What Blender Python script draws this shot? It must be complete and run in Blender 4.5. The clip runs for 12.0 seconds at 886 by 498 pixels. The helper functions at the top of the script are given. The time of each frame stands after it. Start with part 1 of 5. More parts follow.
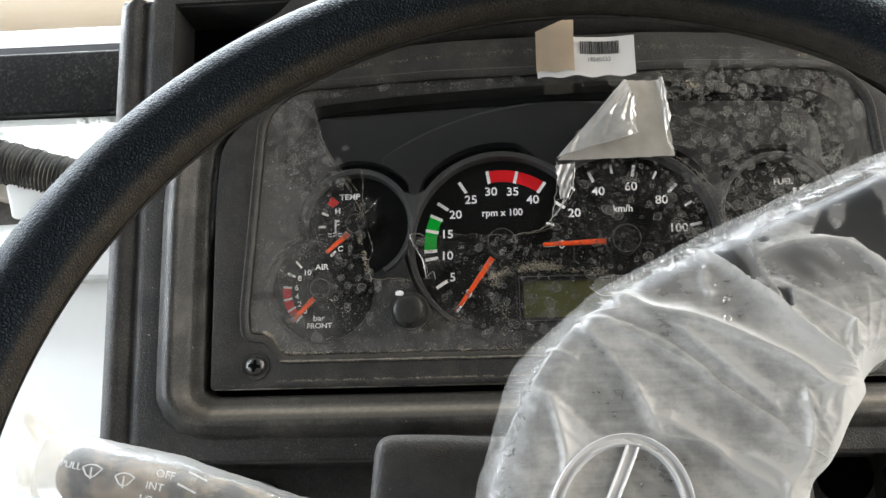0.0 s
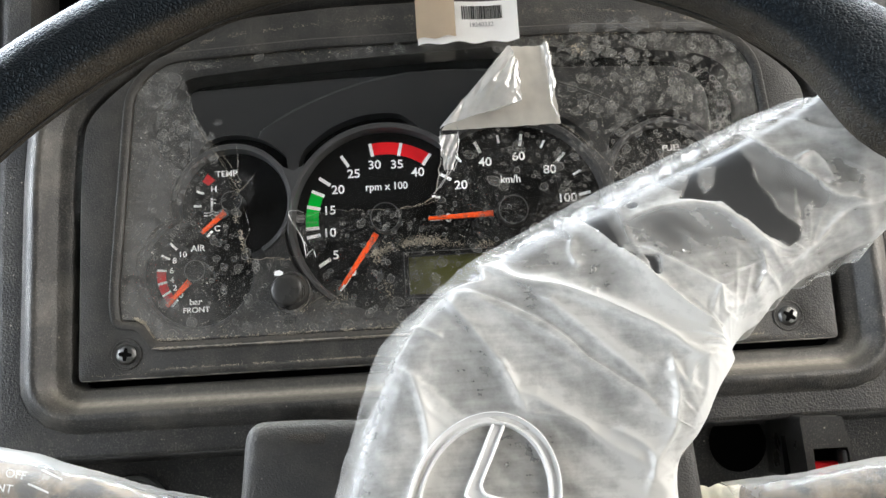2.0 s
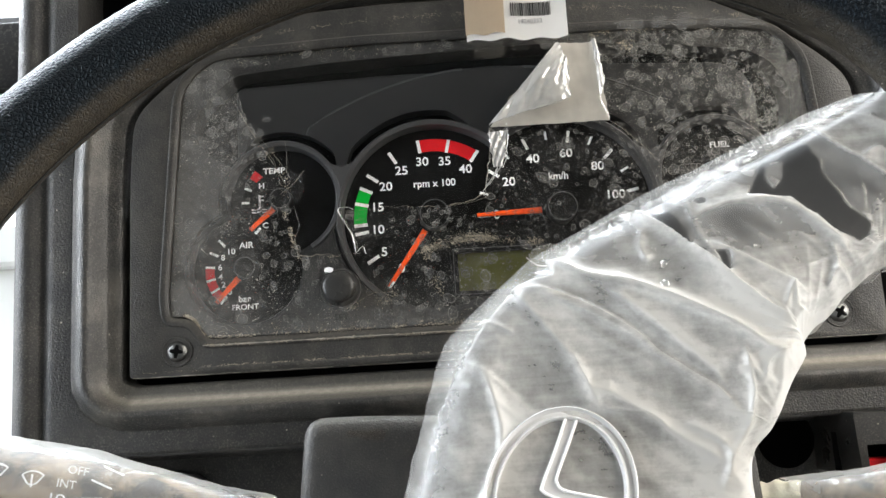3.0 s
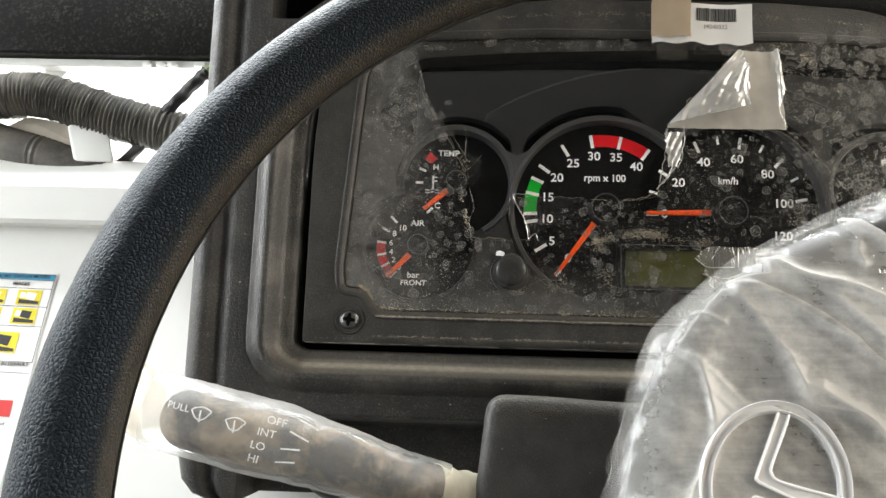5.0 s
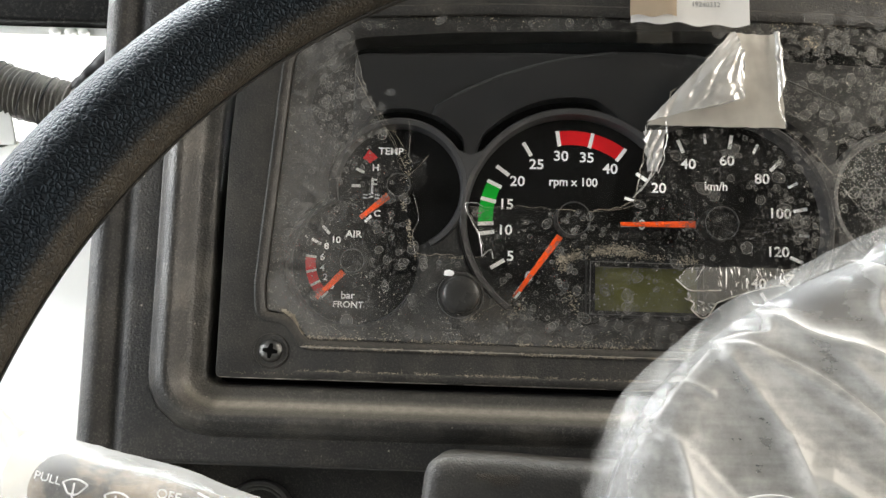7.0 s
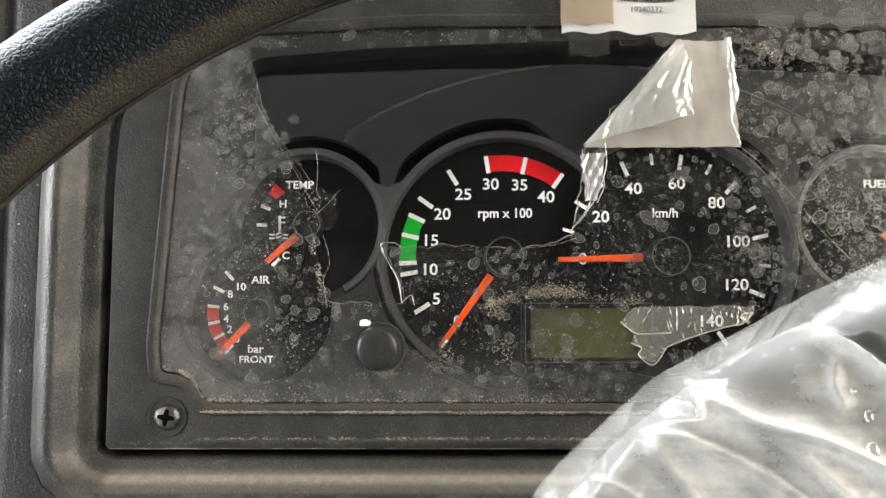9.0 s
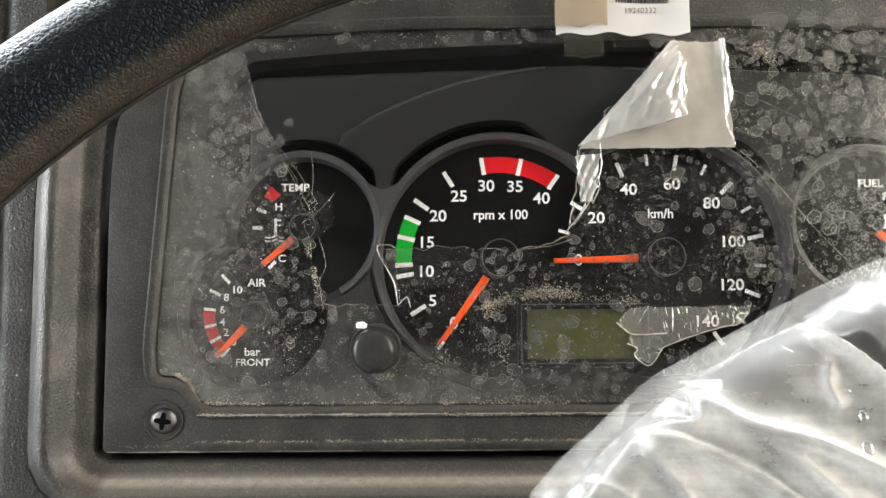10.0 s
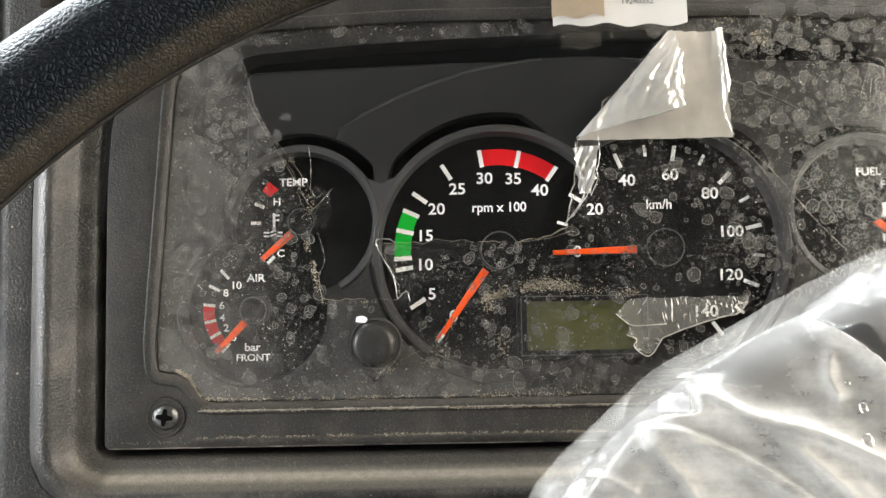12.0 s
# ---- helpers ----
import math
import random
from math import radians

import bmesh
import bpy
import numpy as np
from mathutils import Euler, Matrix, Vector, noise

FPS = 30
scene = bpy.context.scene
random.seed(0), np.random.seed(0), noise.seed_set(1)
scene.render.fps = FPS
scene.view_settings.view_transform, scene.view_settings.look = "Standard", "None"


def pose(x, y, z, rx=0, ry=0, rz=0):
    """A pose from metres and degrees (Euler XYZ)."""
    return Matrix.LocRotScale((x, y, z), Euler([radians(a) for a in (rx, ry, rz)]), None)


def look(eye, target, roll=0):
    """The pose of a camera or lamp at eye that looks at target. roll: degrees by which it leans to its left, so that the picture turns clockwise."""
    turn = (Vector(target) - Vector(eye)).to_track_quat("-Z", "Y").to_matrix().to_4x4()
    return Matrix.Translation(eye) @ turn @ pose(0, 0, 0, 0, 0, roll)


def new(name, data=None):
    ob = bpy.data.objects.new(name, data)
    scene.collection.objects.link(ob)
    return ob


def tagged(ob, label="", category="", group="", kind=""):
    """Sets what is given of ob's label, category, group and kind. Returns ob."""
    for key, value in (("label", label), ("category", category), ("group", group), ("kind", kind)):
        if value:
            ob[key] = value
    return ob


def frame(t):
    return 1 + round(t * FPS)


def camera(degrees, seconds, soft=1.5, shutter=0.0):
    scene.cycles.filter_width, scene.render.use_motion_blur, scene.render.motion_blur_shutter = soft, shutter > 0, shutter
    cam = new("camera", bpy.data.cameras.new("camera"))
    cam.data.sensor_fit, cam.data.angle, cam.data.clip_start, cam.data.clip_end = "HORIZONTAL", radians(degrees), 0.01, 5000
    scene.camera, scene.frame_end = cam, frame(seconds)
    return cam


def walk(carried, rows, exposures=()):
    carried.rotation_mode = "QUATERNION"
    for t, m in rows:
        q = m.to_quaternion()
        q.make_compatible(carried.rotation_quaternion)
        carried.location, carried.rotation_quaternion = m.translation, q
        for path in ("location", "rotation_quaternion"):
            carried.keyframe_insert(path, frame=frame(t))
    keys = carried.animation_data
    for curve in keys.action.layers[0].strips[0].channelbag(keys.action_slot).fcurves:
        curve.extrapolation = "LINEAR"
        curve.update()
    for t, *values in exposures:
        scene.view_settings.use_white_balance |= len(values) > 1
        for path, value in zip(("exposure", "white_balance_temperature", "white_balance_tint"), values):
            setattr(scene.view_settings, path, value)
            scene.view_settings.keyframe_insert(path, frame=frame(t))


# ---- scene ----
# Built in the axes of the instrument panel: x right, y into the dashboard, z up its face, origin midway between the two
# panel screws. LEAN lays that frame back and lifts it above the cab floor.
LEAN = Matrix.Translation((0, 0, 0.75)) @ Matrix.Rotation(radians(-25), 4, "X")
cam = camera(55.0, 12.0)
PATH = [
    (0, (-0.04255, -0.48409, -0.02463), (-0.07116, 0.00681, 0.06596), -1.24),
    (0.5, (-0.01270, -0.46267, -0.02283), (-0.01645, 0.03069, 0.05834), -3.08),
    (1, (-0.00224, -0.45992, -0.02063), (0.00030, 0.03410, 0.05640), -3.53),
    (1.5, (-0.00561, -0.46252, -0.02386), (-0.00308, 0.03149, 0.05329), -3.50),
    (2, (-0.00759, -0.46374, -0.02482), (-0.00519, 0.03024, 0.05248), -3.40),
    (2.5, (-0.01825, -0.46496, -0.02696), (-0.01536, 0.02888, 0.05120), -3.42),
    (2.7, (-0.02411, -0.46290, -0.02479), (-0.02208, 0.03105, 0.05276), -3.55),
    (4.3, (-0.08924, -0.47330, -0.03511), (-0.09186, 0.02012, 0.04574), -0.34),
    (4.5, (-0.09307, -0.47535, -0.03476), (-0.10659, 0.01814, 0.04455), 0.61),
    (5, (-0.11198, -0.47417, -0.03679), (-0.12947, 0.01887, 0.04447), 1.82),
    (5.5, (-0.11752, -0.47435, -0.03760), (-0.13490, 0.01855, 0.04455), 2.18),
    (6, (-0.11634, -0.47124, -0.03652), (-0.13433, 0.02176, 0.04487), 3.19),
    (6.5, (-0.10700, -0.44641, -0.02161), (-0.12235, 0.04880, 0.04565), 3.56),
    (7, (-0.09607, -0.40723, 0.00955), (-0.10050, 0.09016, 0.06038), 1.85),
    (7.5, (-0.08505, -0.37735, 0.03889), (-0.07844, 0.12171, 0.06887), 0.76),
    (9.5, (-0.05922, -0.36347, 0.04309), (-0.06335, 0.13492, 0.08303), -0.23),
    (10, (-0.06026, -0.36424, 0.04370), (-0.06185, 0.13424, 0.08257), -0.39),
    (10.5, (-0.06090, -0.36510, 0.04447), (-0.06188, 0.13352, 0.08157), -0.54),
    (11, (-0.06103, -0.36429, 0.04529), (-0.06083, 0.13449, 0.08022), -0.77),
    (11.5, (-0.06189, -0.36567, 0.04673), (-0.06088, 0.13335, 0.07806), -0.94),
    (12, (-0.06121, -0.36446, 0.04692), (-0.06097, 0.13460, 0.07751), -1.06),
]
# the phone brightens as the white bulkhead leaves its view
EXPOSURES = [(t, stops, kelvin, 10) for t, stops, kelvin in ((0, 0.7, 6350), (0.5, 1.0, 6250), (1, 1.22, 6250), (2.5, 1.20, 6300), (4.5, 0.84, 6700), (5.5, 0.78, 6800), (6.2, 0.80, 6800), (7, 0.96, 6700), (7.5, 1.11, 6650), (9.5, 1.38, 6700), (12, 1.38, 6700))]
walk(cam, [(t, LEAN @ look(eye, target, roll)) for t, eye, target, roll in PATH], EXPOSURES)

# ---- world and light ----
world = bpy.data.worlds.new("overcast_sky")
scene.world = world
world.use_nodes = True
sky = world.node_tree.nodes.new("ShaderNodeTexSky")
sky.sky_type, sky.sun_disc = "NISHITA", False
sky.sun_elevation, sky.sun_rotation = radians(52), radians(-35)
sky.air_density, sky.dust_density = 1.0, 4.0
background = world.node_tree.nodes["Background"]
background.inputs[1].default_value = 0.12
world.node_tree.links.new(sky.outputs[0], background.inputs[0])

sun = new("sun", bpy.data.lights.new("sun", "SUN"))
sun.data.energy, sun.data.angle, sun.data.color = 1.2, radians(12), (1.0, 0.96, 0.9)
sun.matrix_world = look((-2.2, 3.0, 5.0), (0, 0, 0.8))


def window_light(name, centre, aim, width, height, power, colour=(0.93, 0.97, 1.0)):
    data = bpy.data.lights.new(name, "AREA")
    data.shape, data.size, data.size_y, data.energy, data.color = "RECTANGLE", width, height, power, colour
    lamp = new(name, data)
    lamp.matrix_world = look(centre, aim)
    return lamp


window_light("windscreen_daylight", (-0.4, 0.56, 1.30), (-0.4, -0.3, 0.8), 2.1, 0.62, 62, (0.9, 0.96, 1.0))
window_light("door_window_daylight", (0.74, -0.2, 1.14), (-0.3, -0.2, 0.75), 1.1, 0.68, 10, (1.0, 0.92, 0.8))
window_light("far_door_daylight", (-1.49, -0.1, 1.14), (0.0, -0.1, 0.75), 1.3, 0.68, 21, (0.93, 0.97, 1.0))

# ---- materials ----
def shader(name):
    mat = bpy.data.materials.new(name)
    mat.use_nodes = True
    tree = mat.node_tree
    return mat, tree, tree.nodes["Principled BSDF"], tree.nodes["Material Output"]


def node(tree, kind, **values):
    made = tree.nodes.new(kind)
    for key, value in values.items():
        made.inputs[key.replace("_", " ")].default_value = value
    return made


def coords(tree):
    return tree.nodes.new("ShaderNodeTexCoord").outputs["Object"]


def noise_tex(tree, scale, detail=4.0, rough=0.55):
    tex = node(tree, "ShaderNodeTexNoise", Scale=scale, Detail=detail, Roughness=rough)
    tree.links.new(coords(tree), tex.inputs["Vector"])
    return tex.outputs[0]


def cells(tree, scale, feature="F1"):
    tex = tree.nodes.new("ShaderNodeTexVoronoi")
    tex.feature = feature
    tex.inputs["Scale"].default_value = scale
    tree.links.new(coords(tree), tex.inputs["Vector"])
    return tex.outputs["Distance"]


def ramp(tree, source, low, high, a=0.0, b=1.0):
    made = tree.nodes.new("ShaderNodeMapRange")
    for key, value in zip((1, 2, 3, 4), (low, high, a, b)):
        made.inputs[key].default_value = value
    tree.links.new(source, made.inputs[0])
    return made.outputs[0]


def maths(tree, operation, a, b):
    made = tree.nodes.new("ShaderNodeMath")
    made.operation = operation
    for k, value in enumerate((a, b)):
        if isinstance(value, (int, float)):
            made.inputs[k].default_value = value
        else:
            tree.links.new(value, made.inputs[k])
    return made.outputs[0]


def blend(tree, factor, a, b):
    made = tree.nodes.new("ShaderNodeMix")
    made.data_type = "RGBA"
    if isinstance(factor, (int, float)):
        made.inputs[0].default_value = factor
    else:
        tree.links.new(factor, made.inputs[0])
    for k, value in ((6, a), (7, b)):
        if isinstance(value, tuple):
            made.inputs[k].default_value = (*value, 1)
        else:
            tree.links.new(value, made.inputs[k])
    return made.outputs[2]


def bump(tree, target, source, strength, distance=0.0005, after=None):
    made = node(tree, "ShaderNodeBump", Strength=strength, Distance=distance)
    tree.links.new(source, made.inputs["Height"])
    if after is not None:
        tree.links.new(after, made.inputs["Normal"])
    tree.links.new(made.outputs[0], target.inputs["Normal"])
    return made.outputs[0]


def plastic(name, colour, rough=0.45, grain=900.0, strength=0.35, dust=0.25, dust_colour=(0.17, 0.155, 0.13), specks=0.5, settled_lit=0.0, dust_from=0.45, spec=0.35, lie=(0.5, 0.88), mark=""):
    """Moulded plastic with a fine grain, thin dust in patches and pale specks."""
    mat, tree, bsdf, _ = shader(name)
    tone = blend(tree, ramp(tree, noise_tex(tree, 14), 0.3, 0.75), tuple(c * 0.75 for c in colour), tuple(c * 1.25 for c in colour))
    patches = ramp(tree, noise_tex(tree, 35, 8, 0.65), dust_from, 0.8, 0, dust)
    # dust tone on upward or marked faces also stands for light from above
    if settled_lit:
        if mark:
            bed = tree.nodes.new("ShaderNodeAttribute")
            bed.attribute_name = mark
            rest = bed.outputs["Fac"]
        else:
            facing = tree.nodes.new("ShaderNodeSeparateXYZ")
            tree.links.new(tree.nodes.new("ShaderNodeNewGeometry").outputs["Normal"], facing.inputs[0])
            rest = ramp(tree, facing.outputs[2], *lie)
        lying = maths(tree, "MULTIPLY", rest, ramp(tree, noise_tex(tree, 330, 8, 0.75), 0.36, 0.72, settled_lit * (0.6 if mark else 0.4), settled_lit))
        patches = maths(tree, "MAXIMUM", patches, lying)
    tone = blend(tree, patches, tone, dust_colour)
    # dust caught in the grain
    caught = maths(tree, "MULTIPLY", ramp(tree, noise_tex(tree, grain * 0.9, 3, 0.6), 0.5, 0.72), ramp(tree, noise_tex(tree, 45, 7, 0.7), 0.35, 0.7, 0.06, 0.36))
    tone = blend(tree, maths(tree, "MULTIPLY", caught, min(1.0, specks * 1.3)), tone, (0.3, 0.275, 0.235))
    dots = maths(tree, "MAXIMUM", ramp(tree, cells(tree, 160), 0.05, 0.09, specks, 0), ramp(tree, cells(tree, 430), 0.06, 0.1, specks * 0.7, 0))
    rare = ramp(tree, noise_tex(tree, 60, 2), 0.54, 0.62)
    tone = blend(tree, maths(tree, "MULTIPLY", dots, rare), tone, (0.35, 0.32, 0.27))
    tree.links.new(tone, bsdf.inputs["Base Color"])
    tree.links.new(ramp(tree, noise_tex(tree, 50, 5), 0.3, 0.75, rough - 0.07, rough + 0.15), bsdf.inputs["Roughness"])
    bsdf.inputs["Specular IOR Level"].default_value = spec
    scratch = ramp(tree, streaks(tree, 260), 0.68, 0.75)
    height = maths(tree, "ADD", cells(tree, grain, "SMOOTH_F1"), maths(tree, "MULTIPLY", scratch, 0.6))
    bump(tree, bsdf, height, strength, 0.0004)
    return mat


def streaks(tree, scale):
    """Noise drawn out along one axis, for fine scratches."""
    squash = tree.nodes.new("ShaderNodeMapping")
    squash.inputs["Scale"].default_value = (0.06, 1, 1)
    squash.inputs["Rotation"].default_value = (0, 0.4, 0)
    tree.links.new(coords(tree), squash.inputs["Vector"])
    tex = node(tree, "ShaderNodeTexNoise", Scale=scale, Detail=3.0)
    tree.links.new(squash.outputs[0], tex.inputs["Vector"])
    return tex.outputs[0]


def plain(name, colour, rough=0.5, metal=0.0, vary=0.15, scale=60.0, relief=0.0, spec=0.5):
    mat, tree, bsdf, _ = shader(name)
    tone = blend(tree, ramp(tree, noise_tex(tree, scale, 6), 0.3, 0.7), tuple(c * (1 - vary) for c in colour), tuple(min(1, c * (1 + vary)) for c in colour))
    tree.links.new(tone, bsdf.inputs["Base Color"])
    bsdf.inputs["Roughness"].default_value, bsdf.inputs["Metallic"].default_value = rough, metal
    bsdf.inputs["Specular IOR Level"].default_value = spec
    if relief:
        bump(tree, bsdf, noise_tex(tree, scale * 6, 4), relief, 0.0006)
    return mat


def leather(name, colour, scale=420.0, strength=0.8, band=False):
    """Wrinkled grain of a soft steering wheel skin; band: dusty brown and painted warm sheen along the marked inner
    side.
    """
    mat, tree, bsdf, _ = shader(name)
    bent = tree.nodes.new("ShaderNodeVectorMath")
    bent.operation = "MULTIPLY_ADD"
    wander = node(tree, "ShaderNodeTexNoise", Scale=scale * 0.8, Detail=3.0)
    tree.links.new(coords(tree), wander.inputs["Vector"])
    tree.links.new(wander.outputs["Color"], bent.inputs[0])
    bent.inputs[1].default_value = (0.9 / scale,) * 3
    tree.links.new(coords(tree), bent.inputs[2])
    tex = tree.nodes.new("ShaderNodeTexVoronoi")
    tex.feature = "DISTANCE_TO_EDGE"
    tex.inputs["Scale"].default_value = scale
    tree.links.new(bent.outputs[0], tex.inputs["Vector"])
    grain = ramp(tree, tex.outputs["Distance"], 0.0, 0.26)
    tone = blend(tree, grain, tuple(c * 0.3 for c in colour), tuple(c * 1.8 for c in colour))
    dust = ramp(tree, noise_tex(tree, 22, 7, 0.65), 0.5, 0.8, 0, 0.03)
    if band:
        worn = tree.nodes.new("ShaderNodeAttribute")
        worn.attribute_name = "worn"
        dust = maths(tree, "ADD", dust, maths(tree, "MULTIPLY", worn.outputs["Fac"], ramp(tree, noise_tex(tree, 160, 6), 0.25, 0.7, 0.2, 0.42)))
    tree.links.new(blend(tree, dust, tone, (0.1, 0.082, 0.058)), bsdf.inputs["Base Color"])
    tree.links.new(ramp(tree, noise_tex(tree, 30, 4), 0.3, 0.7, 0.42, 0.52), bsdf.inputs["Roughness"])
    bsdf.inputs["Specular IOR Level"].default_value = 0.14
    # blue of the sky's sheen put into the specular tint
    bsdf.inputs["Specular Tint"].default_value = (0.5, 0.76, 1.0, 1)
    soft = maths(tree, "ADD", grain, maths(tree, "MULTIPLY", noise_tex(tree, 900, 3), 0.4))
    bump(tree, bsdf, soft, strength, 0.0007)
    return mat


def sheer(name, colour, cover, rough, patches=None, gloss=1.0, relief=0.3, relief_scale=130.0, creases=0.0, cap=1.0, wet=""):
    """Thin clear plastic: mostly see-through, a milky share and a glossy skin."""
    mat, tree, bsdf, out = shader(name)
    tree.nodes.remove(bsdf)
    clear = tree.nodes.new("ShaderNodeBsdfTransparent")
    milk = node(tree, "ShaderNodeBsdfDiffuse", Color=(*colour, 1))
    back = node(tree, "ShaderNodeBsdfTranslucent", Color=(*colour, 1))
    body = tree.nodes.new("ShaderNodeMixShader")
    body.inputs[0].default_value = 0.35
    tree.links.new(milk.outputs[0], body.inputs[1])
    tree.links.new(back.outputs[0], body.inputs[2])
    mixed = tree.nodes.new("ShaderNodeMixShader")
    share = patches(tree) if patches else ramp(tree, noise_tex(tree, 25, 6), 0.3, 0.7, cover * 0.7, cover * 1.3)
    tree.links.new(share, mixed.inputs[0])
    tree.links.new(clear.outputs[0], mixed.inputs[1])
    tree.links.new(body.outputs[0], mixed.inputs[2])
    skin = node(tree, "ShaderNodeBsdfGlossy", Color=(1, 1, 1, 1), Roughness=rough)
    edge = node(tree, "ShaderNodeFresnel", IOR=1.5)
    top = tree.nodes.new("ShaderNodeMixShader")
    shine = maths(tree, "MINIMUM", maths(tree, "MULTIPLY", edge.outputs[0], gloss), cap)
    if wet:
        # no air gap, so little gloss, where the sheet lies wet on what is under it
        loose = tree.nodes.new("ShaderNodeAttribute")
        loose.attribute_name = wet
        shine = maths(tree, "MULTIPLY", shine, ramp(tree, loose.outputs["Fac"], 0.03, 0.12, 0.12, 1.0))
    tree.links.new(shine, top.inputs[0])
    tree.links.new(mixed.outputs[0], top.inputs[1])
    tree.links.new(skin.outputs[0], top.inputs[2])
    tree.links.new(top.outputs[0], out.inputs["Surface"])
    if relief:
        height = noise_tex(tree, relief_scale, 5)
        if creases:
            bent = tree.nodes.new("ShaderNodeTexVoronoi")
            bent.feature = "DISTANCE_TO_EDGE"
            bent.inputs["Scale"].default_value = creases
            vec = tree.nodes.new("ShaderNodeVectorMath")
            vec.operation = "MULTIPLY_ADD"
            wander = node(tree, "ShaderNodeTexNoise", Scale=creases * 0.7, Detail=2.0)
            tree.links.new(coords(tree), wander.inputs["Vector"])
            tree.links.new(wander.outputs["Color"], vec.inputs[0])
            vec.inputs[1].default_value = (1.2 / creases,) * 3
            tree.links.new(coords(tree), vec.inputs[2])
            tree.links.new(vec.outputs[0], bent.inputs["Vector"])
            height = maths(tree, "ADD", maths(tree, "MULTIPLY", height, 0.5), ramp(tree, bent.outputs["Distance"], 0.0, 0.14, 0, 0.8))
        for target in (skin, milk):
            bump(tree, target, height, relief, 0.001 if not creases else 0.003)
    return mat


def dusty(tree):
    """Dust on the film: thick at its left end and lower edge, thin patches and fine grit elsewhere."""
    place = tree.nodes.new("ShaderNodeSeparateXYZ")
    tree.links.new(coords(tree), place.inputs[0])
    end = maths(tree, "MULTIPLY", ramp(tree, place.outputs[0], -0.128, -0.168), ramp(tree, noise_tex(tree, 42, 9, 0.68), 0.3, 0.7, 0.05, 0.13))
    end = maths(tree, "MULTIPLY", end, ramp(tree, noise_tex(tree, 260, 7, 0.75), 0.35, 0.65, 0.35, 1.7))
    foot = maths(tree, "MULTIPLY", ramp(tree, place.outputs[2], 0.034, 0.005), ramp(tree, noise_tex(tree, 150, 9, 0.8), 0.42, 0.7, 0.02, 0.16))
    right = maths(tree, "MULTIPLY", ramp(tree, place.outputs[0], 0.05, 0.1), ramp(tree, noise_tex(tree, 30, 9, 0.7), 0.45, 0.75, 0.0, 0.03))
    haze = ramp(tree, noise_tex(tree, 26, 10, 0.74), 0.5, 0.8, 0.0, 0.045)
    fine = maths(tree, "MULTIPLY", ramp(tree, noise_tex(tree, 1100, 2), 0.52, 0.72, 0, 0.2), ramp(tree, noise_tex(tree, 40, 5), 0.42, 0.62))
    grit = ramp(tree, cells(tree, 420), 0.07, 0.16, 0.3, 0.0)
    gritty = maths(tree, "MULTIPLY", grit, ramp(tree, noise_tex(tree, 70, 4), 0.48, 0.58))
    total = maths(tree, "ADD", haze, fine)
    for extra in (end, foot, right, gritty):
        total = maths(tree, "ADD", total, extra)
    return total


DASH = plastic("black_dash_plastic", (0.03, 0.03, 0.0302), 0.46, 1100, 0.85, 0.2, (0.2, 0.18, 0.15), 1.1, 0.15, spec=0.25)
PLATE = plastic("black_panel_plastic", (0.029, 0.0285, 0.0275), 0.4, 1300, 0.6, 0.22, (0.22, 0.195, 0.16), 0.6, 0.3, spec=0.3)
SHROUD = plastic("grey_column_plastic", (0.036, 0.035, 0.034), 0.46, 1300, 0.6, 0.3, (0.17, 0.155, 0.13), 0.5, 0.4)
LEDGE = plastic("dusty_surround_plastic", (0.031, 0.0305, 0.0295), 0.42, 1100, 0.7, 0.16, (0.66, 0.6, 0.5), 1.2, 1.0, mark="dusted_lit", spec=0.4)
SMOOTH = plastic("smooth_black_plastic", (0.012, 0.012, 0.012), 0.3, 1200, 0.05, 0.08)
HOUSING = plastic("cluster_housing_plastic", (0.01, 0.01, 0.01), 0.5, 1500, 0.1, 0.1, spec=0.3)
MASK = plain("satin_mask_plastic", (0.0145, 0.0145, 0.0148), 0.4, 0, 0.15, spec=0.3)
RING = plain("grey_bezel_plastic", (0.04, 0.04, 0.041), 0.42, spec=0.35)
DIAL = plain("matt_dial_black", (0.0025, 0.0025, 0.0025), 0.65, spec=0.08)
# near-black that holds the shade of hollows and slots in its colour
SHADE = plain("cavity_shade_black", (0.003, 0.003, 0.003), 0.9, spec=0.05)
INK = plain("white_dial_ink", (0.93, 0.93, 0.93), 0.5, 0, 0.03)
GREEN = plain("green_dial_ink", (0.0, 0.46, 0.035), 0.5, spec=0.1)
RED = plain("red_dial_ink", (0.7, 0.01, 0.016), 0.5, spec=0.12)
NEEDLE = plain("orange_red_needle", (1.0, 0.1, 0.01), 0.4, 0, 0.05, spec=0.15)
LCD = plain("olive_display", (0.07, 0.072, 0.017), 0.2, 0, 0.1, 20)
STEEL = plain("dark_screw_steel", (0.14, 0.14, 0.136), 0.3, 1.0, 0.5, 300, 0.4)
SATIN = plain("satin_grey_plastic", (0.15, 0.15, 0.147), 0.32, 0, 0.15, spec=0.5)
BRASS = plain("worn_brass", (0.3, 0.22, 0.1), 0.4, 0.7, 0.3, 200, 0.3)
LEATHER = leather("black_rim_skin", (0.005, 0.0052, 0.0058), 580, 0.5, True)
PAD = plain("grey_hub_skin", (0.024, 0.0245, 0.0255), 0.5, 0, 0.12, 30, 0.15, 0.3)
WHITE = plain("white_cab_paint", (0.88, 0.88, 0.85), 0.35, 0, 0.03, 9)
PAPER = plain("white_label_paper", (0.87, 0.86, 0.84), 0.6, 0, 0.03, 40)
BUFF = plain("buff_label_backing", (0.55, 0.45, 0.33), 0.55, 0, 0.08, 50)
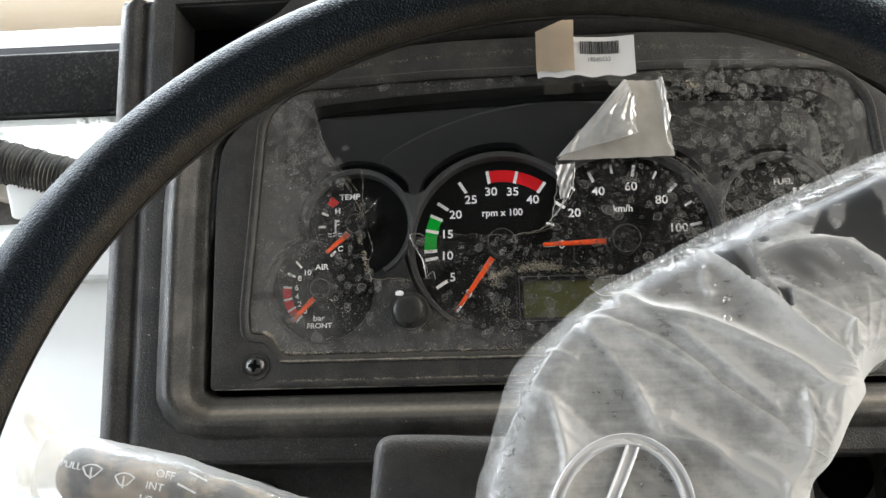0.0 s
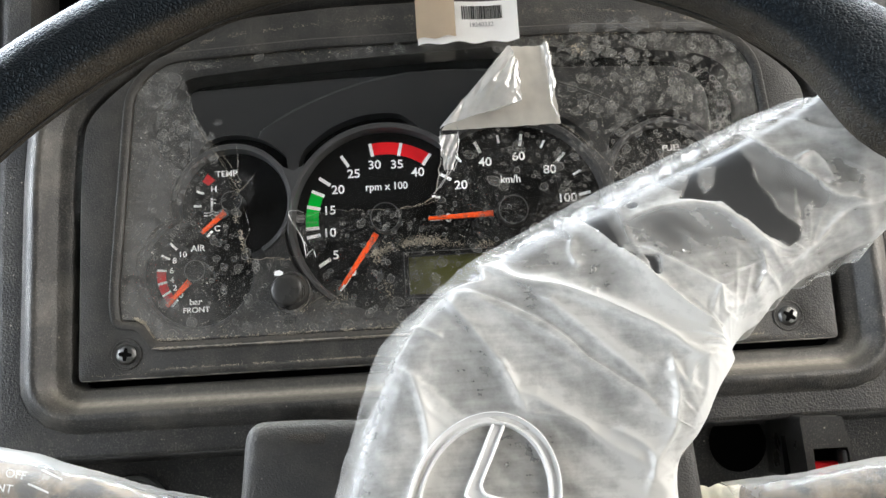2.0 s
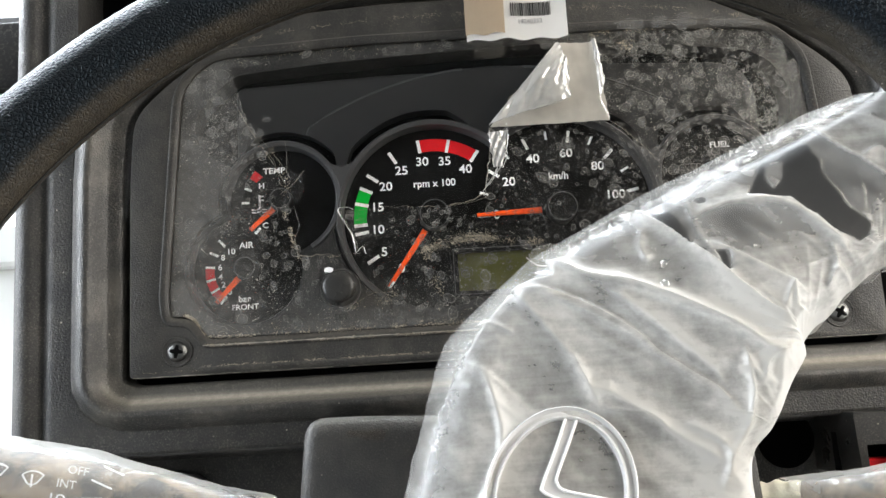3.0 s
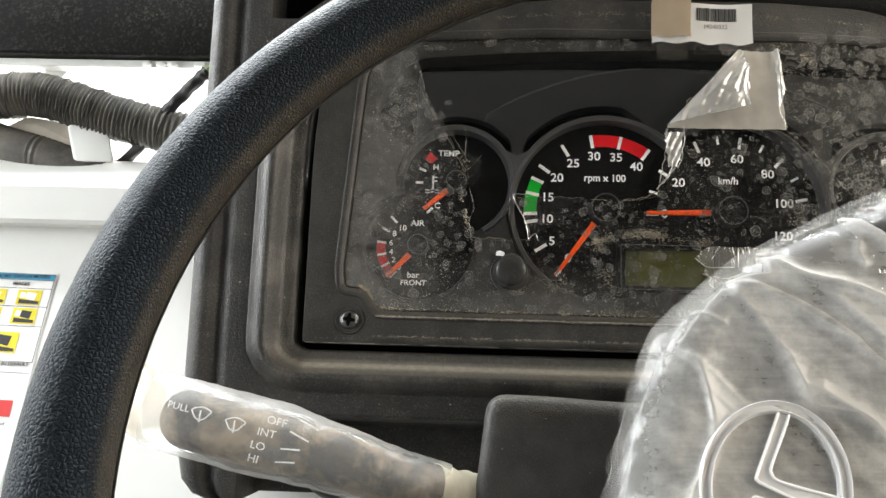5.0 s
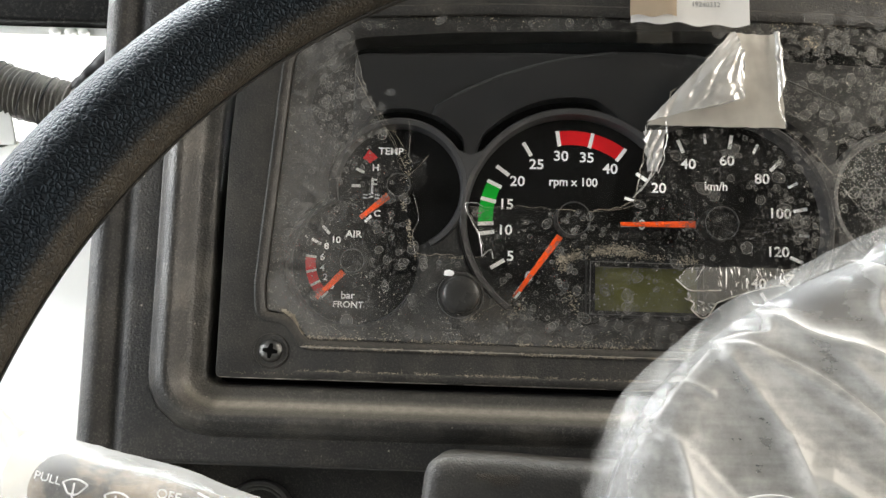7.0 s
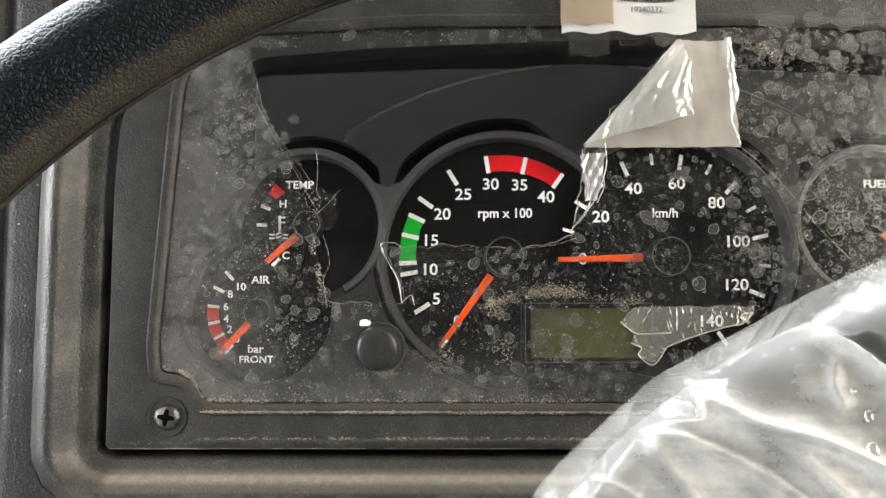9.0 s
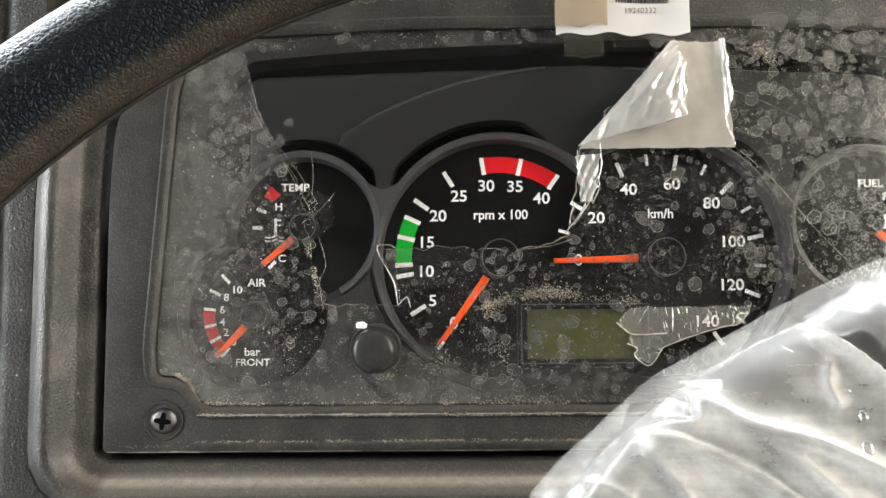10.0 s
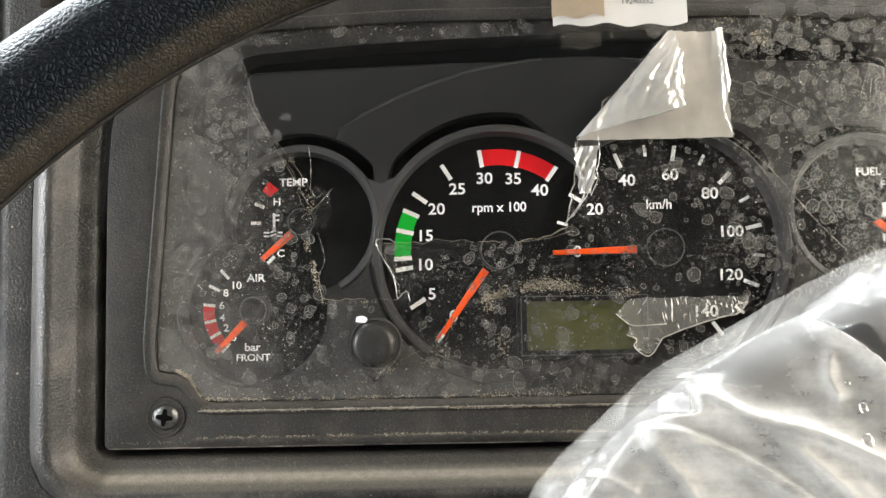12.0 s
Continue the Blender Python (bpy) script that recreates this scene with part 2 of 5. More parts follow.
BLACK_INK = plain("black_print", (0.02, 0.02, 0.02), 0.6)
GREY_INK = plain("grey_print", (0.22, 0.22, 0.23), 0.6)
CYAN = plain("cyan_print", (0.03, 0.36, 0.6), 0.6)
YELLOW = plain("yellow_print", (0.8, 0.65, 0.02), 0.6)
RED_INK = plain("red_print", (0.6, 0.03, 0.03), 0.6)
RUBBER = plain("black_rubber", (0.015, 0.015, 0.016), 0.55, 0, 0.3, 80, 0.3)
BEAM = plastic("dusty_black_beam", (0.005, 0.005, 0.005), 0.6, 500, 0.4, 0.12, (0.06, 0.052, 0.042), 0.35, spec=0.12)
TAPE = plain("cream_masking_tape", (0.66, 0.61, 0.48), 0.7, 0, 0.12, 120, 0.5)
GREY_HOSE = plastic("grey_corrugated_hose", (0.07, 0.066, 0.06), 0.55, 700, 0.4, 1.1, (0.2, 0.182, 0.155), 0.5, 0, 0.4)


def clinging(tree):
    """The share of milk in the wheel cover: thinner where the sheet clings to the pad, whiter along painted highlights.
    """
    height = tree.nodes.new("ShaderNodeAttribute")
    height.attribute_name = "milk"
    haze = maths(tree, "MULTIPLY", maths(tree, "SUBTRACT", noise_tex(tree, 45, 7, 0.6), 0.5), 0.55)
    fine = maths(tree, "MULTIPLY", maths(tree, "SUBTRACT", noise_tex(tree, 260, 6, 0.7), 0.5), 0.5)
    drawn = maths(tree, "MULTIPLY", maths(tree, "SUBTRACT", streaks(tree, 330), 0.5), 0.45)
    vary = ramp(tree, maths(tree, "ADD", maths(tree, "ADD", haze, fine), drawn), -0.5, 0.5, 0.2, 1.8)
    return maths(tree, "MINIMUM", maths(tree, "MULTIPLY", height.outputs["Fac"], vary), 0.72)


BAG = sheer("milky_polythene", (0.92, 0.91, 0.88), 0.19, 0.3, None, 1.0, 0.35, 60, cap=0.13)
FRINGE = sheer("loose_polythene", (0.62, 0.55, 0.44), 0.5, 0.35, None, 0.8, 0.3, 60, cap=0.15)

FILM = sheer("dusty_protective_film", (0.6, 0.585, 0.555), 0.1, 0.12, dusty, 0.07, 0.1)
WATER = plain("dried_water_rim", (0.118, 0.115, 0.108), 0.6, 0, 0.6, 300, spec=0.15)
STAIN = sheer("dried_water_stain", (0.5, 0.49, 0.46), 0.16, 0.4, None, 0.02, 0.0)
GRIT = plain("pale_grit", (0.25, 0.24, 0.215), 0.8, 0, 0.6, 200, spec=0.1)
EDGE_GLINT = plain("pale_dust_highlight", (0.3, 0.28, 0.245), 0.8, 0, 0.4, 260, spec=0.1)
SCUM = plain("brown_dust_scum", (0.28, 0.245, 0.19), 0.8, 0, 0.5, 400, spec=0.1)
FLAP = sheer("peeled_film", (0.84, 0.79, 0.7), 0.66, 0.3, None, 0.9, 0.15, 40)
FOLD = sheer("glossy_folded_film", (0.9, 0.89, 0.86), 0.42, 0.12, None, 4.0, 0.2, 50)
FRAY = sheer("dusty_frayed_film", (0.45, 0.4, 0.32), 0.4, 0.3, None, 0.4, 0.2, 200)
TAPED = sheer("yellowed_clear_tape", (0.5, 0.45, 0.36), 0.05, 0.2, None, 0.5, 0.2, 90)
FLAKE = sheer("dried_flake", (0.42, 0.42, 0.41), 0.17, 0.4, None, 0.1, 0.0)
SCRAP = sheer("clear_film_scrap", (0.7, 0.68, 0.62), 0.27, 0.35, None, 0.3, 0.6, 200)
PUCKER = sheer("puckered_clear_film", (0.6, 0.58, 0.52), 0.012, 0.3, None, 0.12, 0.9, 260)
LENS = sheer("clear_lens", (0.5, 0.5, 0.48), 0.001, 0.03, None, 0.2, 0.0)
GLASS = sheer("window_glass", (0.5, 0.5, 0.5), 0.02, 0.01, None, 1.0, 0.0)

# ---- building helpers: millimetres in, metres out ----
U = 0.001
BASE = {}


def finish(bm, name, mat, smooth=True, angle=35):
    bmesh.ops.recalc_face_normals(bm, faces=bm.faces)
    mesh = bpy.data.meshes.new(name)
    bmesh.ops.scale(bm, vec=(U, U, U), verts=bm.verts)
    if smooth:
        for face in bm.faces:
            face.smooth = True
        for edge in bm.edges:
            if len(edge.link_faces) == 2 and edge.calc_face_angle(0) > radians(angle):
                edge.smooth = False
    bm.to_mesh(mesh)
    bm.free()
    mesh.materials.append(mat)
    return mesh


def thing(name, at, label, category, group="", kind=""):
    """An empty at a thing's base, which carries its parts."""
    ob = tagged(new(name), label, category, group, kind)
    ob.empty_display_size = 0.01
    ob.matrix_world = LEAN @ Matrix.Translation(Vector(at) * U)
    BASE[ob] = Vector(at) * U
    return ob


def part(name, bm, mat, parent, label="", smooth=True, angle=35):
    ob = new(name, finish(bm, name, mat, smooth, angle))
    ob.parent = parent
    if parent in BASE:
        ob.location = -BASE[parent]
    return tagged(ob, label)


def solo(name, bm, mat, label, category, kind="", group="", smooth=True, angle=35):
    """A thing that is one mesh."""
    mid = sum((v.co for v in bm.verts), Vector()) / len(bm.verts)
    bmesh.ops.translate(bm, vec=-mid, verts=bm.verts)
    ob = new(name, finish(bm, name, mat, smooth, angle))
    ob.matrix_world = LEAN @ Matrix.Translation(mid * U)
    return tagged(ob, label, category, group, kind)


def loft(rings, caps=True, cyclic=True, bm=None):
    bm = bm or bmesh.new()
    rows = [[bm.verts.new(p) for p in ring] for ring in rings]
    count = len(rows[0])
    for a, b in zip(rows, rows[1:]):
        for k in range(count if cyclic else count - 1):
            bm.faces.new((a[k], a[(k + 1) % count], b[(k + 1) % count], b[k]))
    if caps:
        bm.faces.new(rows[0])
        bm.faces.new(rows[-1][::-1])
    return bm


def outward(poly, d):
    """A closed outline of (x, z), counter-clockwise, moved out by d."""
    made, n = [], len(poly)
    for k in range(n):
        a, b, c = (Vector(poly[(k + s) % n]) for s in (-1, 0, 1))
        e, g = (b - a), (c - b)
        e = e.normalized() if e.length > 1e-9 else Vector((1, 0))
        g = g.normalized() if g.length > 1e-9 else e
        m = Vector((e.y, -e.x)) + Vector((g.y, -g.x))
        m = m / max(m.length_squared / 2, 0.3)
        made.append((b.x + m.x * d, b.y + m.y * d))
    return made


def rounded(poly, radius, steps=6):
    """Rounds the corners of a counter-clockwise outline."""
    made, n = [], len(poly)
    for k in range(n):
        a, b, c = (Vector(poly[(k + s) % n]) for s in (-1, 0, 1))
        r = radius[k] if isinstance(radius, (list, tuple)) else radius
        cut = min(r, (a - b).length * 0.45, (c - b).length * 0.45)
        p, q = b + (a - b).normalized() * cut, b + (c - b).normalized() * cut
        for s in range(steps + 1):
            t = s / steps
            made.append(tuple(p * (1 - t) ** 2 + b * 2 * t * (1 - t) + q * t * t))
    return made


def slab(poly, front, back, bevel=0.0):
    """An outline of (x, z) made solid between two depths, with a bevelled front edge."""
    rings = []
    if bevel:
        rings += [[(x, front, z) for x, z in outward(poly, -bevel)], [(x, front + bevel * 0.3, z) for x, z in outward(poly, -bevel * 0.3)]]
    rings += [[(x, front + bevel, z) for x, z in poly], [(x, back, z) for x, z in poly]]
    return loft(rings)


def holed(outer, holes, front, back):
    """A slab with openings."""
    bm = bmesh.new()
    edges = []
    for loop in (outer, *holes):
        verts = [bm.verts.new((x, front, z)) for x, z in loop]
        edges += [bm.edges.new((verts[k], verts[(k + 1) % len(verts)])) for k in range(len(verts))]
    bmesh.ops.triangle_fill(bm, use_beauty=True, edges=edges)
    made = bmesh.ops.extrude_face_region(bm, geom=bm.faces[:])
    bmesh.ops.translate(bm, vec=(0, back - front, 0), verts=[g for g in made["geom"] if isinstance(g, bmesh.types.BMVert)])
    return bm


def circle(x, z, r, n=48, start=0.0):
    return [(x + r * math.cos(start + 2 * math.pi * k / n), z + r * math.sin(start + 2 * math.pi * k / n)) for k in range(n)]


def disc(x, z, r, front, back, bevel=0.0, n=48):
    return slab(circle(x, z, r, n), front, back, bevel)


def turned(x, z, profile, n=40):
    """A solid of revolution round the y axis through (x, z): (radius, depth) pairs."""
    return loft([[(px, y, pz) for px, pz in circle(x, z, r, n)] for r, y in profile])


def box(x0, x1, y0, y1, z0, z1, bevel=0.0):
    bm = bmesh.new()
    bmesh.ops.create_cube(bm, size=1)
    bmesh.ops.scale(bm, vec=(x1 - x0, y1 - y0, z1 - z0), verts=bm.verts)
    bmesh.ops.translate(bm, vec=((x0 + x1) / 2, (y0 + y1) / 2, (z0 + z1) / 2), verts=bm.verts)
    if bevel:
        bmesh.ops.bevel(bm, geom=bm.edges[:], offset=bevel, segments=3, profile=0.5, affect="EDGES")
    return bm


def smooth_path(points, steps=8):
    """A Catmull-Rom curve through points."""
    pts = [Vector(p) for p in points]
    pts = [2 * pts[0] - pts[1], *pts, 2 * pts[-1] - pts[-2]]
    made = []
    for a, b, c, d in zip(pts, pts[1:], pts[2:], pts[3:]):
        for s in range(steps):
            t = s / steps
            made.append(0.5 * (2 * b + (c - a) * t + (2 * a - 5 * b + 4 * c - d) * t * t + (3 * b - a - 3 * c + d) * t**3))
    return [*made, pts[-2]]


def tube(path, radius, n=16, caps=True, bm=None):
    """A round section along a path; radius is a number or a function of 0..1 and the angle."""
    pts = [Vector(p) for p in path]
    side, rings = None, []
    for k, p in enumerate(pts):
        ahead = (pts[min(k + 1, len(pts) - 1)] - pts[max(k - 1, 0)]).normalized()
        side = ahead.orthogonal().normalized() if side is None else (side - ahead * side.dot(ahead)).normalized()
        up = ahead.cross(side)
        ring = []
        for s in range(n):
            a = 2 * math.pi * s / n
            r = radius if isinstance(radius, (int, float)) else radius(k / (len(pts) - 1), a)
            ring.append(p + (side * math.cos(a) + up * math.sin(a)) * r)
        rings.append(ring)
    return loft(rings, caps, True, bm)


def bar(a, b, width, front, depth=0.5):
    """A straight flat mark between two points of (x, z)."""
    a, b = Vector(a), Vector(b)
    side = (b - a).normalized()
    side = Vector((-side.y, side.x)) * width / 2
    return slab([tuple(p) for p in (a - side, b - side, b + side, a + side)], front, front + depth)


def lettering(text, height, bold=0.02):
    """The built-in font as a flat mesh in the plane of x and z, centred, cap height as given, its strokes thickened."""
    curve = bpy.data.curves.new("lettering", "FONT")
    curve.body, curve.size, curve.align_x, curve.align_y = text, height / 0.72, "CENTER", "CENTER"
    curve.extrude, curve.resolution_u, curve.offset = 0.1, 4, height * bold
    ob = bpy.data.objects.new("lettering", curve)
    mesh = bpy.data.meshes.new_from_object(ob)
    bm = bmesh.new()
    bm.from_mesh(mesh)
    bpy.data.objects.remove(ob)
    bpy.data.curves.remove(curve)
    bpy.data.meshes.remove(mesh)
    bmesh.ops.transform(bm, matrix=Matrix.Rotation(radians(90), 4, "X"), verts=bm.verts)
    return bm


def word(text, x, z, height, y, mat, parent, turn=0.0, name="lettering", squeeze=1.0, bold=0.02):
    bm = lettering(text, height, bold)
    bmesh.ops.transform(bm, matrix=Matrix.Translation((x, y, z)) @ Matrix.Rotation(radians(-turn), 4, "Y") @ Matrix.Diagonal((squeeze * 1.08, 1, 1, 1)), verts=bm.verts)
    return part(name, bm, mat, parent, smooth=False)


def cut(bm, cutter):
    """bm less the shells of cutter."""
    made = []
    for source in (bm, cutter):
        bmesh.ops.recalc_face_normals(source, faces=source.faces)
        mesh = bpy.data.meshes.new("cut")
        source.to_mesh(mesh)
        source.free()
        made.append(new("cut", mesh))
    knife = made[0].modifiers.new("cut", "BOOLEAN")
    knife.object, knife.operation, knife.solver, knife.use_self = made[1], "DIFFERENCE", "EXACT", True
    result = bpy.data.meshes.new_from_object(made[0].evaluated_get(bpy.context.evaluated_depsgraph_get()))
    for ob in made:
        bpy.data.objects.remove(ob)
    out = bmesh.new()
    out.from_mesh(result)
    return out


def joined(*meshes):
    """Several shells of one part in one bmesh."""
    bm = meshes[0]
    for other in meshes[1:]:
        mesh = bpy.data.meshes.new("shell")
        other.to_mesh(mesh)
        other.free()
        bm.from_mesh(mesh)
        bpy.data.meshes.remove(mesh)
    return bm


def mirror_outline(right):
    """A closed counter-clockwise outline from its right half, bottom to top."""
    return [*right, *[(-x, z) for x, z in right[::-1]]]

# ---- dashboard ----
PLATE_EDGE = rounded(mirror_outline([(206, -13.4), (205.5, 100), (203, 133), (187, 149), (161, 168.5), (118, 189), (60, 193)]), [3, 20, 14, 14, 14, 14, 14, 14, 14, 14, 14, 14, 20, 3], 5)
LENS_EDGE = rounded(mirror_outline([(165, 3), (173, 15), (186, 16), (187.5, 30), (178.5, 150), (160, 168), (74, 172)]), [5, 5, 5, 5, 16, 14, 10, 10, 14, 16, 5, 5, 5, 5], 4)


def dashboard():
    dash = thing("dashboard", (0, 60, -95), "black grained plastic dashboard pod with a rounded surround, dusty", "dashboard", kind="structure")
    # the raised surround round the instrument panel: depth against distance out of the panel's edge
    steps = [(3.6, 26), (3.9, 8.4), (4.6, 4.6), (6.0, 3.2), (9.0, 2.5), (11.5, 2.0), (12.8, 1.3), (14.2, -0.4), (16.2, -3.4), (18.2, -6.2), (19.6, -7.5), (21.0, -7.9), (22.6, -7.6), (24.6, -6.4), (27.0, -4.2), (29.2, -1.4), (30.8, 0.6), (33, 0.5), (34, 0.2)]

    def ring(d):
        out = []
        for x, z in outward(PLATE_EDGE, d):
            x = math.copysign(206 + (abs(x) - 206) * 1.04, x) if abs(x) > 206 else x
            out.append((x, z if z > -13 else -13 + (z + 13) * 0.9))
        return out

    surround = part("surround", loft([[(x, y, z) for x, z in ring(d)] for d, y in steps], caps=False), LEDGE, dash, "rounded raised surround, its ledge pale with dust and painted light", angle=60)
    # dust gathers in the hollow of the lower ledge; its lit slope is painted paler
    dusted_lit = []
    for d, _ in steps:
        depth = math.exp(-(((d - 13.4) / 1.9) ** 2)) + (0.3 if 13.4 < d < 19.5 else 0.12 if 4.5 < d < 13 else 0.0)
        dusted_lit += [depth * min(1.0, max(0.0, (-12 - z) / 4)) * min(1.0, max(0.25, (212 - abs(x)) / 16)) for x, z in ring(d)]
    surround.data.attributes.new("dusted_lit", "FLOAT", "POINT").data.foreach_set("value", dusted_lit)
    outer = [(-238.5, -52), (420, -52), (420, 230), (-238.5, 230)]
    recess = [(-235, 178), (-219, 178), (-204, 190), (-188, 205), (-170, 216), (-160, 226), (-235, 226)]
    part("face", holed(outer, [[p for p in ring(31) if p[0] < 238.4 and p[0] > -238.2], recess], 0.2, 40), DASH, dash, smooth=False)
    # the dark corner is painted as a black sheet behind an opening
    part("recess_back", slab(outward(recess, 1), 36, 39), SHADE, dash, "black sheet holding the shade of the pod's corner hollow", smooth=False)
    # lower face, set back under a soft step
    profile = [(0.2, -52), (1.2, -53.6), (6, -55), (36, -57), (41, -60), (46, -97), (48, -100), (60, -101)]
    part("lower_face", loft([[(x, y, z) for y, z in profile] for x in (-238.5, -120, 0, 200, 420)], caps=False, cyclic=False), DASH, dash, smooth=True)
    # rounded left edge with a groove, swept up the pod
    edge = [(-237.9, 0.2), (-247, 0.0), (-250.5, 0.6), (-252.5, 3.2), (-255, 4.2), (-257.6, 3.0), (-259.2, 0.4), (-262, -1.0), (-266, -0.4), (-270, 2.5), (-273, 8), (-275.5, 18), (-276.5, 34), (-275, 70), (-274, 150), (-237.9, 150)]
    rows = []
    for z, pull in ((-101, 12), (-97, 5), (-90, 1.5), (-78, 0), (0, 0), (100, 0), (200, 0), (226, 0), (230, 3)):
        rows.append([(min(x + pull * max(0, (-x - 238) / 20), -237.9), y, z) for x, y in edge])
    part("left_edge", loft(rows), DASH, dash, "grooved rounded edge of the pod", angle=50)
    part("top", box(-270, 420, 3, 190, 225, 231, 2), DASH, dash)
    # hooded brow over the panel
    brow = [(6, 197), (-3, 199), (-10, 203), (-13, 208), (-10, 213), (-2, 216), (6, 217)]
    half = [-190, -160, -118, -60, 0, 60, 118, 160, 190]
    drop = [26, 20, 5, 0.5, 0, 0.5, 5, 20, 26]
    part("brow", loft([[(x, y, z - d) for y, z in brow] for x, d in zip(half, drop)]), DASH, dash, "overhanging brow above the panel")
    # black ring that paints the shade deep in the gap round the panel
    part("cavity", holed(outward(PLATE_EDGE, 12), [outward(PLATE_EDGE, -6)], 20, 24), SHADE, dash, smooth=False)
    return dash


dashboard()


def screw(x, z):
    ob = thing("panel_screw", (x, 0, z), "cross-head steel screw in a dished recess", "screw", group="panel screws")
    head = turned(x, z, [(0.6, -1.9), (3.4, -1.8), (4.8, -1.2), (5.6, 0.0), (5.7, 1.4)], 32)
    # raised black cross in place of a recess, its shade put into the colour
    slot = joined(*[slab(rounded([(x - 3.6, z - 0.7), (x - 1.4, z - 1.2), (x + 1.4, z - 1.2), (x + 3.6, z - 0.7), (x + 3.6, z + 0.7), (x + 1.4, z + 1.2), (x - 1.4, z + 1.2), (x - 3.6, z + 0.7)], 0.4, 3), -1.98 - 0.02 * k, 0.5) for k in range(2)])
    half = len(slot.verts) // 2
    slot.verts.ensure_lookup_table()
    bmesh.ops.rotate(slot, cent=(x, 0, z), matrix=Matrix.Rotation(radians(90), 3, "Y"), verts=slot.verts[half:])
    bmesh.ops.rotate(slot, cent=(x, 0, z), matrix=Matrix.Rotation(radians(8 if x < 0 else 35), 3, "Y"), verts=slot.verts)
    part("head", head, STEEL, ob)
    part("cross_shade", slot, SHADE, ob)
    part("washer", turned(x, z, [(5.6, 1.2), (5.8, 0.9), (6.9, 0.9), (7.1, 1.2)], 32), SHADE, ob)
    return ob


# ---- instrument cluster ----
COLLAR = plain("pale_knob_collar", (0.055, 0.053, 0.05), 0.4)
KNOB = plastic("worn_knob_plastic", (0.028, 0.0275, 0.0265), 0.3, 1500, 0.15, 0.25, (0.1, 0.095, 0.085))
TACH, SPEED, TEMP, AIR, FUEL = (-36.5, 68.5), (35.5, 68.5), (-122.5, 82.5), (-143.5, 44.5), (124.5, 83.5)
DIAL_Y = 15.0


def cluster():
    ob = thing("instrument_cluster", (0, 20, -13), "black truck instrument cluster with round gauges behind a dusty clear lens", "instrument cluster")
    body = holed(PLATE_EDGE, [LENS_EDGE, circle(-180, 0, 8.2, 28), circle(180, 0, 8.2, 28)], 0.0, 9)
    bmesh.ops.recalc_face_normals(body, faces=body.faces)
    edges = [e for e in body.edges if len(e.link_faces) == 2 and e.calc_face_angle(0) > 1.2 and all(abs(v.co.y) < 0.01 for v in e.verts)]
    bmesh.ops.bevel(body, geom=edges, offset=1.1, segments=2, profile=0.6, affect="EDGES")
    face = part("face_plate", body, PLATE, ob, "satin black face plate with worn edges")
    # bead round the lens opening
    steps = [(-2.6, 2.6), (-2.4, 1.0), (-1.2, 0.0), (0.2, -0.7), (1.6, -0.7), (2.6, 0.1), (2.8, 0.8)]
    part("lens_bead", loft([[(x, y, z) for x, z in outward(LENS_EDGE, d)] for d, y in steps], caps=False), PLATE, ob, "raised bead, its edge rubbed pale")
    lip = [(0.3, -9.4), (-0.9, -9.0), (-1.3, -9.6), (-1.3, -11.2), (-0.6, -12.6), (0.4, -12.8)]
    part("foot_lip", loft([[(x, y, z) for y, z in lip] for x in (-168, -80, 0, 80, 168)]), PLATE, face, "raised lip with dust on its upper edge")
    for x in (-180, 180):
        part("screw_dish", turned(x, 0, [(8.3, -0.1), (8.1, -0.5), (7.5, -0.5), (7.0, 0.8), (6.9, 1.7), (0.5, 2.2), (0.5, 4)], 28), PLATE, face)
    # housing with the lobed opening for the gauges
    lobes = joined(
        slab(rounded([(-118, 88), (118, 88), (156, 102), (169, 111), (171, 130), (162, 147), (148, 154.5), (90, 162), (31, 165), (-29, 163.5), (-98, 160.5), (-147, 156.5), (-158, 146), (-168, 136), (-171, 124), (-165, 112), (-150, 102)], 7), 0, 30),
        *[disc(x, z, r, 0, 30) for (x, z), r in ((TEMP, 35), (AIR, 33.5), (TACH, 57.5), (SPEED, 57.5), (FUEL, 35), ((145.5, 44.5), 33.5))],
    )
    part("housing", cut(slab(outward(LENS_EDGE, -0.5), 5.0, 22.0), lobes), HOUSING, ob, "dark housing round the gauges")
    holes = joined(*[disc(x, z, r, 0, 40) for (x, z), r in ((TEMP, 31), (AIR, 31.5), (TACH, 52.5), (SPEED, 53), (FUEL, 31), ((145.5, 44.5), 31.5))], slab([(-29.4, 20.6), (29.9, 20.6), (29.9, 50.4), (-29.4, 50.4)], 0, 40))
    mask = slab(rounded([(-182, 6), (182, 6), (182, 98), (153, 104), (152.5, 132), (147, 143), (134, 149.5), (60, 153), (-60, 153), (-147, 150), (-147, 104), (-182, 98)], 5), 9.0, 17.0, 1.5)
    # shadow over the bezels, put into the shape as gaps down to the black
    def gap(c, r0, r1, a0, a1):
        turn = [radians(a0 + (a1 - a0) * k / 30) for k in range(31)]
        arc = [(c[0] + r0 * math.cos(a), c[1] + r0 * math.sin(a)) for a in turn]
        swell = [r0 + (r1 - r0) * min(1, 6 * k / 30, 6 * (30 - k) / 30) + 0.3 for k in range(31)]
        return slab(arc + [(c[0] + r * math.cos(a), c[1] + r * math.sin(a)) for a, r in reversed(list(zip(turn, swell)))], 0, 40)

    # a low arch over both large dials stands proud of the mask
    turns = [radians(58 + 64 * k / 60) for k in range(61)]
    arch = slab([*[(200 * math.cos(a), -45.5 + 200 * math.sin(a)) for a in turns], (-118, 92), (118, 92)], 6.9, 10.5, 2.2)
